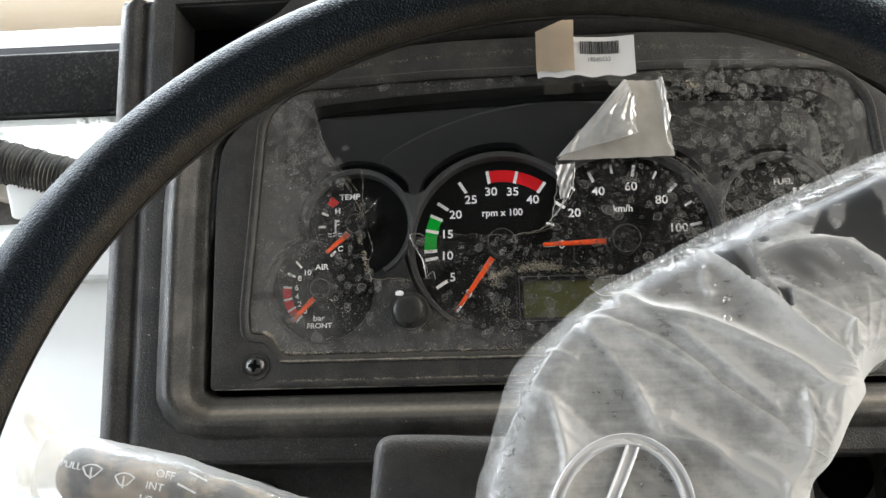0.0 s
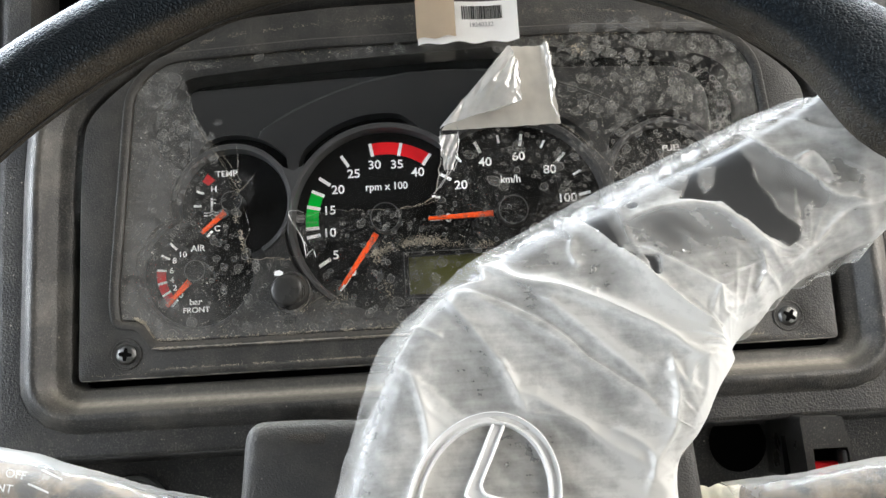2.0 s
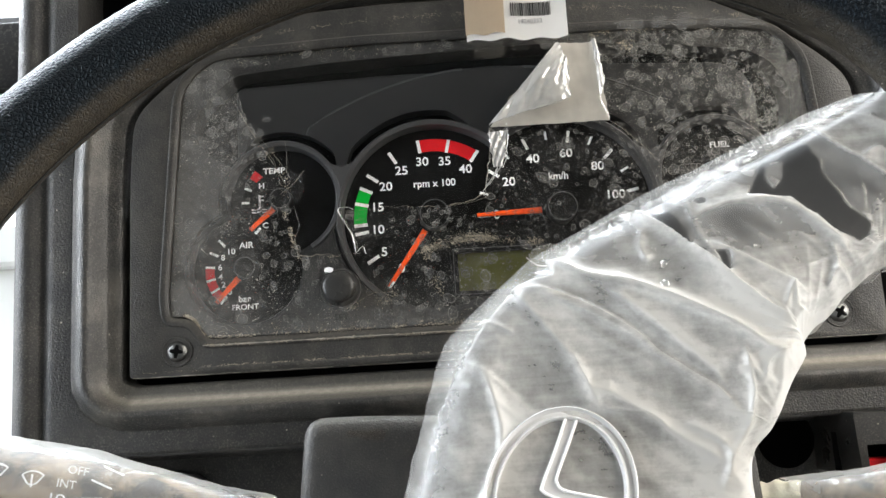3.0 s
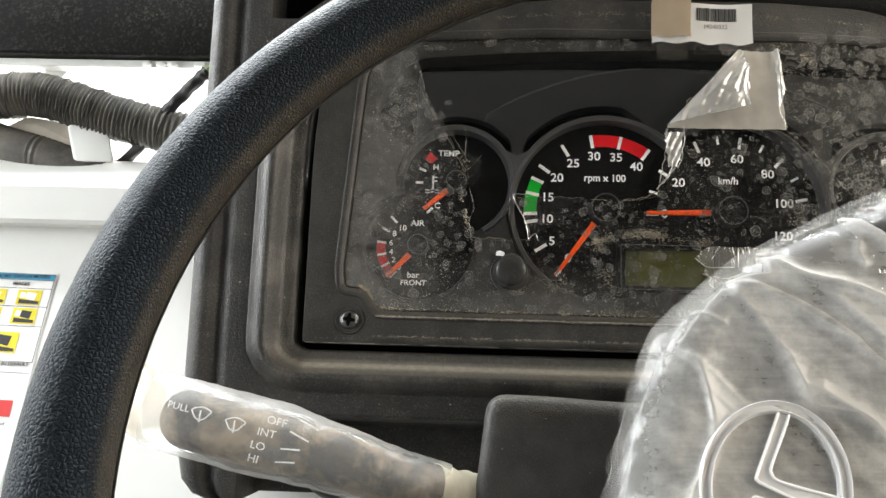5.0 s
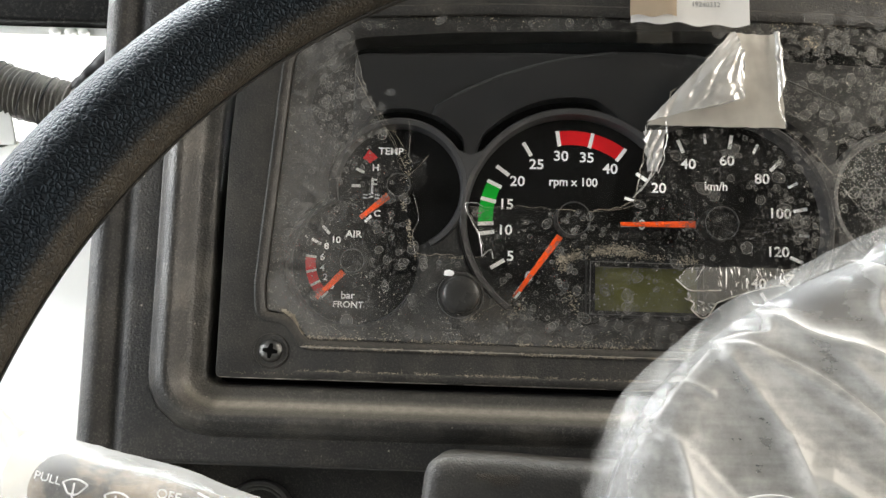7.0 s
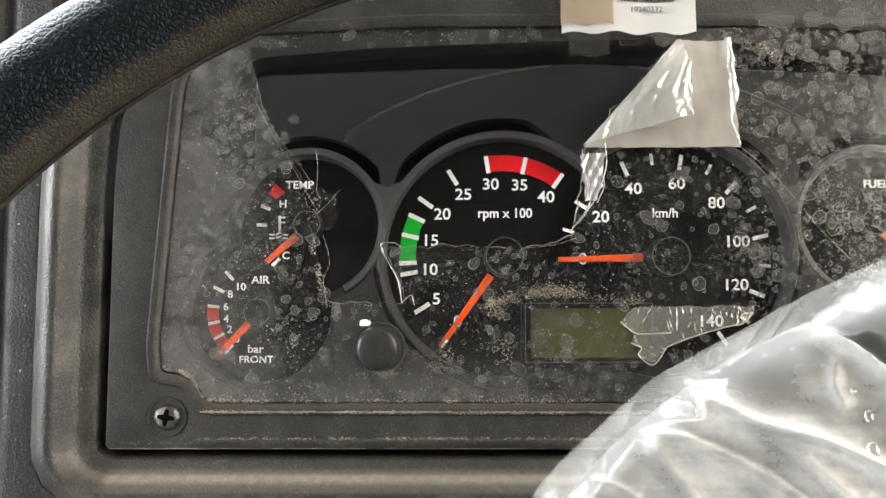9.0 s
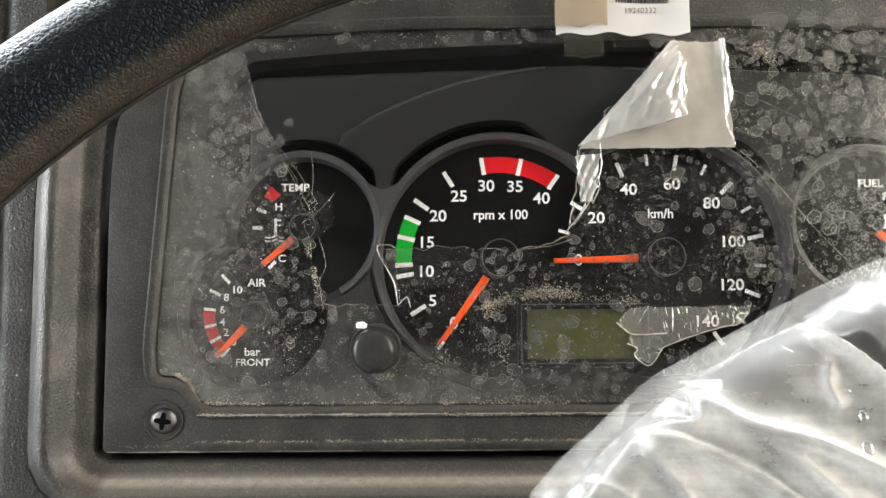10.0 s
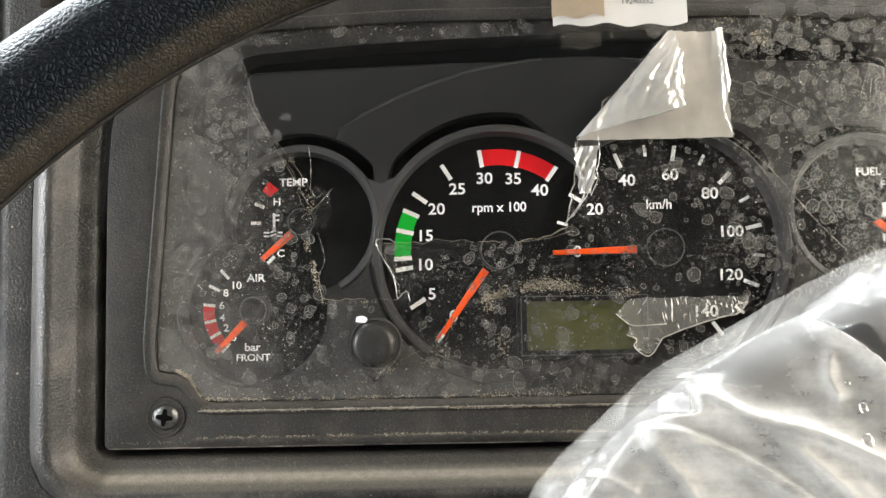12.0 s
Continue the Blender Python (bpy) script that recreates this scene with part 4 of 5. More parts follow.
    for mesh, mat, words in ((flakes, FLAKE, "broad grey dried flakes"), (bold, WATER, "pale rims of dried water drops"), (faint, STAIN, "faint dried water stains"), (grit, GRIT, "fine pale grit"), (scum, SCUM, "brown dust scum along the edges")):
        marks = part("dried_dirt", mesh, mat, ob, words, smooth=False)
        marks.visible_shadow = False
        tagged(marks, kind="stuff")
    # rubbed lower edge of the face plate, its bevel highlight painted as pale tubes
    for x0, x1 in ((-204, -96), (-88, -20), (-12, 92), (100, 204)):
        run = [(x0 + (x1 - x0) * k / 40, 0.2, -13.1) for k in range(41)]
        line = part("edge_highlight", tube(run, lambda t, c, s=x0: 0.34 * abs(noise.noise(Vector((t * 15, math.cos(c) * 0.4, s * 0.1)))) + 0.06, 6), EDGE_GLINT, ob, "pale highlight painted along the rubbed plate edge")
        tagged(line, kind="stuff")
    # pale dust lying along the lower lip, with the edge's highlight painted in
    for x0, x1, size in ((-166, -60, 0.5), (-52, 24, 0.34), (30, 164, 0.4)):
        run = [(x0 + (x1 - x0) * k / 40, -0.8, 2.3) for k in range(41)]
        line = part("lip_highlight", tube(run, lambda t, c, s=size: s * (0.3 + 1.1 * abs(noise.noise(Vector((t * 17, math.cos(c) * 0.4, s * 30))))), 6), EDGE_GLINT, ob, "pale dust and painted highlight along the lower lip")
        tagged(line, kind="stuff")
    # scrap left on the display
    outline = [(12.4, 40.2), (18, 46), (26.4, 46.8), (70.5, 46.9), (69, 44), (64.6, 39.4), (57, 37.8), (44, 34), (32.2, 29.6), (26.2, 22), (20, 25.9), (21.1, 29), (16.8, 31.2), (18.3, 35.5)]
    def crumple(name, ring, y, amount, mat, words, scale=0.35):
        """A small loose piece of film, creased all over."""
        bm = bmesh.new()
        verts = [bm.verts.new((x, y, z)) for x, z in ring]
        edges = [bm.edges.new((verts[k], verts[(k + 1) % len(verts)])) for k in range(len(verts))]
        bmesh.ops.triangle_fill(bm, use_beauty=True, edges=edges)
        bmesh.ops.subdivide_edges(bm, edges=bm.edges[:], cuts=5, use_grid_fill=True)
        for v in bm.verts:
            q = Vector((v.co.x * scale, v.co.z * scale * 1.6, y))
            v.co.y -= amount * (abs(noise.noise(q)) + 0.5 * abs(noise.noise(q * 2.3)))
        return part(name, bm, mat, ob, words, angle=25)

    crumple("scrap", ragged(outline[::-1], 1.6, 0.9, 8), 1.1, 0.9, SCRAP, "pale crinkled scrap over the display")
    # split film puckered round the temperature pointer
    crumple("pucker", ragged([(-120, 78), (-112, 79), (-108, 86), (-110, 94), (-116, 97), (-120, 93), (-118, 86)], 1.4, 1.6, 4), 0.6, 1.2, PUCKER, "puckered film by the pointer hub", 0.5)
    for run in (((-119, 90), (-126, 103), (-137, 121), (-147, 140)), ((-116, 93), (-124, 106), (-133, 118)), ((-118, 96), (-117.5, 106), (-118.5, 115)), ((-122, 84), (-114, 90), (-108, 97)), ((-113, 48), (-114.5, 58), (-112, 66), (-115, 78)), ((-80, 22), (-70, 26), (-60, 22))):
        part("torn_edge", tube(smooth_path([(x, 0.9, z) for x, z in run], 10), lambda t, c: 0.04 + 0.17 * abs(noise.noise(Vector((t * 16, math.cos(c), 6)))), 6), FRAY, ob, "curled torn edge")
    # bright turned edges of the flap
    for run in (((-3, -3, 115.5), (16, -5, 136), (38, -4.5, 161.5)), ((-3, -4, 116), (14, -6, 121), (28, -6.2, 123.6), (43.5, -6, 128.5)), ((43.5, -6, 128.5), (40, -6, 138), (41.5, -6, 150), (38.5, -5, 161.5)), ((60.5, -5, 161), (59, -5.6, 150), (63.4, -5, 139), (60.8, -3, 128), (65.2, -1.5, 116))):
        part("turned_edge", tube(smooth_path(run, 12), lambda t, c: 0.2 + 0.4 * abs(noise.noise(Vector((t * 13, math.cos(c), 1)))), 8), FOLD, ob, "bright turned edge of the flap")
    for run in (outline[8:13], outline[4:9], [(12.4, 40.2), (18.3, 35.5), (24, 35), (34, 35.5)], [(69, 44), (64, 43), (66, 40)]):
        part("scrap_edge", tube(smooth_path([(x, 0.8, z) for x, z in run], 6), lambda t, c: 0.16 + 0.3 * abs(noise.noise(Vector((t * 12, math.cos(c), 4)))), 6), FLAP, ob, "whitened torn edge")
    return ob


film()


def label():
    ob = thing("barcode_label", (16, -8, 163), "creased white paper label with a barcode, one end folded over", "label")

    def wave(x, z):
        return -9.0 - 1.2 * math.sin(x * 0.13 + 1) - 0.012 * (z - 176) ** 2 * 0.3

    def sheet(x0, x1, z0, z1, y_off, nx=28, nz=10, top=0.0, bend=0.0):
        edge = lambda x, z: (x, wave(x, z) + y_off - bend * ((z - z0) / (z1 - z0)) ** 2, z)  # noqa: E731
        rows = [[edge(x0 + (x1 - x0) * i / nx, z0 + 0.8 * math.sin(i * 0.7) * (j == 0) + (z1 + top * (1 - i / nx) - z0) * j / nz) for i in range(nx + 1)] for j in range(nz + 1)]
        bm = loft(rows, caps=False, cyclic=False)
        bmesh.ops.solidify(bm, geom=bm.faces[:], thickness=0.18)
        return bm

    paper = part("paper", sheet(-12.5, 44.5, 162.6, 187, 0), PAPER, ob)
    part("folded_end", sheet(-13, 9, 166, 197, -1.2, 14, 12, -7, 5), BUFF, ob, "buff waxed end folded over")
    rng = random.Random(5)
    x = 13
    while x < 36:
        w = rng.choice((0.3, 0.3, 0.55, 0.8))
        part("barcode_bar", bar((x + w / 2, 176.5), (x + w / 2, 184.3), w, wave(x, 180) - 0.45, 0.2), BLACK_INK, paper, smooth=False)
        x += w + rng.choice((0.3, 0.4, 0.6))
    word("84600119240332", 18.4, 173.0, 2.5, wave(20, 173) - 0.5, GREY_INK, paper, squeeze=0.93, bold=0.0)
    for k, (a, b) in enumerate(((-2, 3), (5, 9))):
        part("printed_bar", bar((a, 169.5 - k * 0.3), (b, 169.8 - k * 0.3), 1.0, wave(a, 169) - 0.4, 0.2), GREY_INK, paper, smooth=False)
    tape = sheet(-9, 8, 153, 164, 3.5, 12, 6)
    part("clear_tape", tape, TAPED, ob, "yellowed clear tape")
    return ob


label()


def rocker_switch():
    ob = thing("hazard_switch", (188, 16, -78), "glossy black switch housing with a red lens set deep inside", "switch")
    housing = holed(rounded([(176, -88), (204, -88), (199.5, -71), (196.8, -54), (174.5, -53)], 2.0, 4), [[(180, -86), (199, -86), (197.6, -70), (179.6, -70)]], -12, 47)
    part("bezel", housing, SMOOTH, ob, angle=30)
    part("red_lens", box(179, 197, -2, 6, -88, -78, 1.5), RED, ob, "dark red lens")
    for x in (177.6, 195):
        part("clip", box(x, x + 3.0, -11, -3, -80, -71.5, 1.4), RING, ob, "grey plastic clip")
    part("rear_wall", box(175, 202, 12, 18, -87, -56), SHADE, ob)
    return ob


rocker_switch()
# soft dark beside the switch, its shade painted as a near-black hollow
solo("open_switch_hole", turned(158, -69, [(16.5, 39.6), (15.0, 42), (14.5, 58), (1, 59), (1, 62), (15.8, 62)], 36), SHADE, "round black hollow in the lower dashboard, its soft shadow painted in", "switch hole", group="")


def key_switch():
    ob = thing("key_switch", (-190, 45, -102), "grey ring of the ignition key switch with a brass barrel", "key switch")
    rows = []
    for k in range(49):
        a = 2 * math.pi * k / 48
        rows.append([(-190 + r * math.cos(a), y, -85 + r * math.sin(a)) for r, y in ((18.4, 50), (18.2, 40), (17.4, 38), (16.2, 37.4), (15.4, 38.2), (15.0, 39.6), (14.2, 38.8), (13.2, 39.4), (12.8, 41), (12.6, 54))])
    part("ring", loft(rows, caps=False), SATIN, ob)
    part("barrel", turned(-190, -85, [(1, 46), (9, 46), (10.6, 44.5), (11.6, 46), (12.4, 50)], 36), BRASS, ob, "worn brass barrel")
    return ob


key_switch()

# ---- steering wheel ----
WHEEL = Matrix.Translation((0, -178, -52)) @ Matrix.Rotation(radians(70), 4, "X")


def on_wheel(u, v, n):
    """A place in the wheel's own plane: u to the right, v up the wheel, n towards the driver."""
    return WHEEL @ Vector((u, v, n))


def dish(u, v):
    """Depth of the hub pad in the wheel's plane: flat in the middle, rising along the spokes."""
    r = np.hypot(u, v)
    step = np.clip((r - 20) / 90, 0, 1)
    return -45 + 19 * step * step * (3 - 2 * step) + 22 * (np.maximum(0, np.minimum(r, 232) - 60) / 170) ** 2


def steering_wheel():
    ob = thing("steering_wheel", (0, -165, -57), "black grained steering wheel with a dished grey hub, turned part way", "steering wheel")
    R, r = 244.0, 16.9
    rows = []
    for k in range(200):
        a = 2 * math.pi * k / 200
        grip = 1.0 + 0.16 * math.exp(-(((math.degrees(a) - 42 + 180) % 360 - 180) / 10) ** 2) + 0.16 * math.exp(-(((math.degrees(a) - 222 + 180) % 360 - 180) / 10) ** 2)
        ring = []
        for s in range(36):
            b = 2 * math.pi * s / 36
            seam = 1 - 0.035 * math.exp(-(((math.degrees(b) - 205 + 180) % 360 - 180) / 7) ** 2)
            swell = sum(math.exp(-(((math.degrees(a) - c + 180) % 360 - 180) / 10) ** 2) for c in (35, 215))
            d, n = R + r * grip * seam * math.cos(b) - 20 * swell * max(0, -math.cos(b)) ** 1.5, r * 1.02 * seam * math.sin(b)
            ring.append(on_wheel(d * math.cos(a) - 4.5, d * math.sin(a), n))
        rows.append(ring)
    rim = part("rim", loft([*rows, rows[0]], caps=False), LEATHER, ob, "black rim with a leather-like grain", angle=80)
    # warm sheen of the inner side, painted as a dusty brown band
    worn = []
    for _ in range(201):
        for s in range(36):
            b = s * 10
            worn.append(max(0.0, min(1.0, (b - 148) / 12, (232 - b) / 15)))
    rim.data.attributes.new("worn", "FLOAT", "POINT").data.foreach_set("value", worn)
    line = []
    for k in range(201):
        a, b = 2 * math.pi * k / 200, radians(198)
        d = R + (r + 0.15) * math.cos(b)
        line.append(on_wheel(d * math.cos(a) - 4.5, d * math.sin(a), r * 1.02 * math.sin(b)))
    part("seam", tube(line, 0.55, 6, False), SMOOTH, ob, "thin moulding seam round the rim")
    left = [(-56, -95), (-60, -40), (-48, 5), (-36, 43), (-21, 69), (8, 92.5), (46, 112.5), (118, 140), (160, 158), (172, 172)]
    right = [(62, -95), (74, -40), (74, 0), (84, 26), (95, 44), (108, 60), (124, 73), (160, 102), (182, 134), (192, 150)]
    for name, turn in (("hub_pad", 0), ("lower_spoke", 180)):
        a, b = (smooth_path([(*p, 0) for p in side], 5) for side in (left, right))
        if turn:
            a, b = a[20:], b[20:]
        rows = []
        for p, q in zip(a, b):
            top, low = [], []
            for k in range(15):
                w = k / 14
                m = p.lerp(q, w)
                edge = 1 - abs(2 * w - 1) ** 6
                m = Matrix.Rotation(radians(turn), 3, "Z") @ m
                top.append(on_wheel(m.x, m.y, dish(m.x, m.y) - 9 - 10 * (1 - edge)))
                low.append(on_wheel(m.x, m.y, dish(m.x, m.y) - 28))
            rows.append([*top, *low[::-1]])
        part(name, loft(rows), PAD, ob, "dark grey grained hub pad" if not turn else "")
    part("column_boss", tube([on_wheel(4, -6, -66), on_wheel(0, 0, -110), on_wheel(0, 0, -150)], 42, 32), SMOOTH, ob)
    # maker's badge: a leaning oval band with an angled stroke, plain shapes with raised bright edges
    def badge_point(x, y, n):
        return on_wheel(3.9 + x + 0.14 * y, -2.8 + y, n)

    oval = []
    for k in range(72):
        a = 2 * math.pi * k / 72
        oval.append([badge_point((26.0 + d) * math.cos(a), (30.8 + d) * math.sin(a), -43.5 + h) for d, h in ((-2.5, 0), (-2.4, 3.6), (-1.9, 4.2), (-1.3, 3.0), (-0.6, 2.2), (0.8, 2.2), (1.5, 3.0), (2.0, 4.2), (2.5, 3.6), (2.6, 0))])
    badge = part("badge", loft([*oval, oval[0]], caps=False), BADGE, ob, "raised oval badge ring")
    outer = smooth_path([(9.3, 26, 0), (3, 12.5, 0), (-2.6, 1, 0), (-2.6, -1, 0), (0, -2.8, 0), (13, -9, 0), (21.5, -13, 0), (31, -17.5, 0)], 6)
    inner = smooth_path([(13.8, 26, 0), (8.4, 14.6, 0), (3.4, 4.5, 0), (3, 1.8, 0), (4.9, -1, 0), (13, -3.4, 0), (22, -5.6, 0), (32.5, -8, 0)], 6)
    rows = [[on_wheel(p.x, p.y, -43.5), on_wheel(p.x, p.y, -41.2), on_wheel(q.x, q.y, -41.2), on_wheel(q.x, q.y, -43.5)] for p, q in zip(outer, inner)]
    part("badge_stroke", loft(rows), BADGE, badge)
    for line in (outer, inner):
        part("badge_edge", tube([on_wheel(p.x, p.y, -40.4) for p in line], 0.6, 8), CHROME, badge, "bright raised edge")
    lower = smooth_path([(-6, -9, 0), (-3.5, -7.4, 0), (6, -11.5, 0), (16, -17, 0), (22, -22, 0)], 6)
    part("badge_edge", tube([on_wheel(p.x, p.y, -40.4) for p in lower], 0.6, 8), CHROME, badge, "bright raised edge")
    return ob


BADGE = plain("grey_badge_plastic", (0.62, 0.62, 0.62), 0.35, 0.0, 0.05)
CHROME = plain("pale_badge_plastic", (0.9, 0.9, 0.9), 0.25, 0.0, 0.03)
steering_wheel()


COVER = sheer("clinging_polythene", (0.84, 0.825, 0.785), 0.3, 0.22, clinging, 1.2, 0.1, 160, creases=38, cap=0.026, wet="milk")


def wheel_bag():
    """A loose polythene cover over the hub and one spoke, drawn into folds."""
    left = smooth_path([(-58, -95, 0), (-60, -45, 0), (-55, 2, 0), (-45.5, 36, 0), (-35.5, 64, 0), (-22.5, 78, 0), (-3, 94, 0), (14, 104.5, 0), (47, 121.5, 0), (80, 136, 0), (116, 150, 0), (150, 161, 0), (166, 156, 0)], 37)
    right = smooth_path([(60, -95, 0), (71, -45, 0), (75, -8, 0), (78, 9, 0), (87, 18, 0), (96, 32, 0), (104, 43, 0), (105, 49, 0), (117, 59, 0), (131, 70.5, 0), (154, 83, 0), (177, 94, 0), (194, 122, 0)], 37)
    folds = []

    def fold(tall, wide, white, *crest):
        """A fold of the sheet: height, width, milkiness with its highlight painted in, and the points along its crest.
        """
        folds.append((crest, tall, wide, white))

    # drawn tight across the spoke and its root
    fold(6.5, 2.6, 0.55, (43, 114), (45, 106), (54, 97), (68, 82), (84, 63), (97, 51), (100, 46))
    fold(6.0, 2.4, 0.55, (6, 94), (9, 88), (21, 80), (38, 74), (55, 65.5), (71, 55.5), (83, 46), (90, 41))
    fold(5.0, 4.6, 0.5, (29, 74), (36, 68), (48, 56), (61, 43), (70, 32))
    fold(2.6, 1.8, 0.34, (-7, 79), (12, 73), (32, 61), (48, 46), (60, 36), (69, 28), (74, 19))
    fold(2.0, 1.6, 0.28, (-3, 78), (15, 69), (35, 56), (52, 41), (66, 28))
    fold(4.0, 4.6, 0.34, (-8, 79), (-1, 69), (12, 51), (18, 39), (23, 28))
    fold(1.8, 1.3, 0.34, (14, 50), (18, 39), (23, 28))
    fold(4.5, 5.0, 0.5, (19, 37), (31, 31), (44, 21), (56, 11), (66, 3))
    fold(3.0, 1.4, 0.3, (22, 29), (38, 25), (47, 18))
    # facets along the outer edge
    fold(3.4, 2.0, 0.4, (-8, 79), (1, 80.5), (10, 81), (8, 88), (6.5, 93))
    fold(3.0, 2.0, 0.26, (5, 94), (15, 95), (22, 98), (30, 103), (43, 108))
    fold(2.6, 2.4, 0.2, (47, 97), (45, 89), (47, 82))
    fold(3.0, 2.4, 0.25, (-29, 51), (-20, 63), (-12, 72), (-6, 80))
    fold(2.4, 1.8, 0.25, (-22, 67), (-14, 63), (-8, 60))
    fold(4.2, 4.4, 0.42, (-28, 52), (-21, 45), (-17, 32), (-16, 18), (-21, 4), (-27, -6), (-34, -24))
    fold(3.0, 3.4, 0.16, (-58, 2), (-47, 20), (-40, 33), (-30, 49))
    fold(2.4, 1.6, 0.2, (-53, 14), (-46, 24), (-43, 40), (-36, 56))
    # over the spoke
    fold(4.6, 4.6, 0.5, (65, 99), (75, 102), (87, 104), (100, 103), (110, 97), (119, 87), (127, 76))
    fold(3.6, 3.4, 0.34, (71, 88), (83, 80), (94, 72), (106, 63))
    fold(2.0, 1.5, 0.26, (67, 114), (67, 101), (70, 88), (75, 77))
    fold(4.2, 2.6, 0.46, (118, 139), (131, 124), (144, 111), (153, 101), (166, 98))
    fold(3.0, 2.6, 0.3, (138, 117), (147, 121), (153, 108))
    fold(3.0, 2.4, 0.26, (140, 140), (152, 131), (168, 126), (180, 118))
    fold(3.6, 2.2, 0.4, (128, 76), (139, 82), (155, 95), (168, 97), (180, 104))
    # pleats at the pinched corners
    fold(4.0, 2.0, 0.4, (77, 46), (78, 37), (78, 28), (75, 16), (66, 3))
    fold(3.2, 2.0, 0.36, (78, 42), (82, 32), (87, 40), (98, 43))
    fold(2.6, 1.6, 0.3, (91, 43), (89, 31), (84, 20))
    fold(3.0, 1.8, 0.36, (94, 57), (99, 67), (100, 58), (107, 56))
    fold(3.0, 1.8, 0.36, (118, 84), (119, 74), (113, 65))
    fold(2.4, 1.4, 0.3, (117, 73), (124, 70), (130, 66))
    fold(2.6, 1.6, 0.3, (114, 63), (125, 68), (133, 70), (151, 79))
    # round the hub
    fold(3.0, 3.0, 0.25, (54, 20), (67, 8), (63, -6))
    fold(3.0, 4.0, 0.2, (-60, -40), (-42, -30), (-34, -52))
    fold(4.0, 4.0, 0.3, (70, -10), (58, -34), (64, -62))
    # where the sheet clings to the pad and turns clear, and an island left within
    wet = [
        [(91, 107), (97, 117), (100, 125), (104, 125), (105, 121), (108, 127), (116, 131), (119, 127), (121, 120), (122, 114), (127, 104), (133, 94), (136, 89), (135, 85), (130, 83), (123, 87), (114, 97), (108, 104), (99, 105)],
        [(51, 102), (58, 104.5), (62, 100), (65, 89), (64, 86), (59, 92)],
        [(70, 107.5), (73, 107.5), (72.5, 105), (70, 105)],
        [(72, 84), (76, 84), (79, 76), (76, 76)],
    ]
    island = [(101, 121), (107, 121), (107.5, 114), (103, 108), (101, 113)]

    def far_from(points, u, v):
        """Distance to a line of points, how far along it, 0..1, and on which side."""
        best, along, flank = np.full(u.shape, 1e9), np.zeros(u.shape), np.ones(u.shape)
        run = [Vector((*p, 0)) for p in points]
        total = sum((b - a).length for a, b in zip(run, run[1:]))
        done = 0.0
        for a, b in zip(run, run[1:]):
            d = b - a
            t = np.clip(((u - a.x) * d.x + (v - a.y) * d.y) / d.length_squared, 0, 1)
            off = np.hypot(u - a.x - d.x * t, v - a.y - d.y * t)
            along = np.where(off < best, (done + t * d.length) / total, along)
            flank = np.where(off < best, ((u - a.x) * d.y - (v - a.y) * d.x) / (d.length * off + 1e-6), flank)
            best = np.minimum(best, off)
            done += d.length
        return best, along, flank

    across, hem = 200, 10
    s = np.arange(-hem, across + hem + 1)
    w = np.clip(s / across, 0, 1)
    over = np.maximum(0, np.maximum(-s, s - across))
    p = np.array([q.to_tuple() for q in left])
    q = np.array([q.to_tuple() for q in right])
    m = p[:, None, :] * (1 - w)[None, :, None] + q[:, None, :] * w[None, :, None]
    u, v = m[..., 0], m[..., 1]
    soft = np.array([[noise.noise(Vector((a, b, 30)) * 0.02) for a, b in zip(ru, rv)] for ru, rv in zip(u, v)])
    fine = np.array([[noise.noise(Vector((a, b, 60)) * 0.11) for a, b in zip(ru, rv)] for ru, rv in zip(u, v)])
    mist = np.array([[noise.noise(Vector(((a - b) * 0.03, (a + b) * 0.1, 90))) + 0.5 * noise.noise(Vector((a * 0.16, b * 0.16, 7))) for a, b in zip(ru, rv)] for ru, rv in zip(u, v)])
    pull = np.array([[noise.noise(Vector(((0.62 * a + 0.78 * b) * 0.1, (0.78 * a - 0.62 * b) * 0.016, 40))) for a, b in zip(ru, rv)] for ru, rv in zip(u, v)])
    pull = np.maximum(0, 1 - np.abs(pull) * 4)
    bent_u, bent_v = u + fine * 0.35, v + soft * 1.2
    height, milk = soft * 5 + mist * 0.3 + pull * 0.5, 0.27 + soft * 0.2 + mist * 0.14 + pull * 0.07
    # hazier and clearer parts of the sheet
    def mist_at(a, b, r, more):
        return more * np.exp(-(((u - a) ** 2 + (v - b) ** 2) / r**2))

    # paler hub than spoke: their brightness in the light put into the milk
    milk = milk + np.clip(0.22 * (1 - v / 70), -0.14, 0.26)
    milk = milk + mist_at(-24, 22, 12, 0.2) + mist_at(50, 13, 14, 0.2) + mist_at(88, 34, 11, 0.2) + mist_at(152, 136, 20, 0.34) + mist_at(176, 118, 16, 0.3)
    milk = milk + mist_at(64, -6, 16, 0.3) + mist_at(96, 56, 8, 0.14) + mist_at(150, 90, 10, 0.2) + mist_at(24, 36, 9, 0.12)
    milk = milk + mist_at(0, 45, 14, -0.1) + mist_at(50, 30, 11, -0.12) + mist_at(62, 74, 9, -0.1) + mist_at(88, 90, 9, -0.1)
    milk = milk + mist_at(26, 66, 8, -0.12) + mist_at(28, 88, 9, -0.1) + mist_at(20, 4, 18, -0.06) + mist_at(-50, 6, 16, -0.06)
    # small tucks that fan out of the pinched corners
    for a, b, reach, seed in ((104, 46, 20, 1), (90, 16, 20, 5), (138, 80, 26, 9)):
        far, turn = np.hypot(u - a, v - b), np.arctan2(v - b, u - a)
        tuck = np.array([[noise.noise(Vector((math.cos(t) * 4, math.sin(t) * 4, seed + d * 0.02))) for t, d in zip(rt, rd)] for rt, rd in zip(turn, far)])
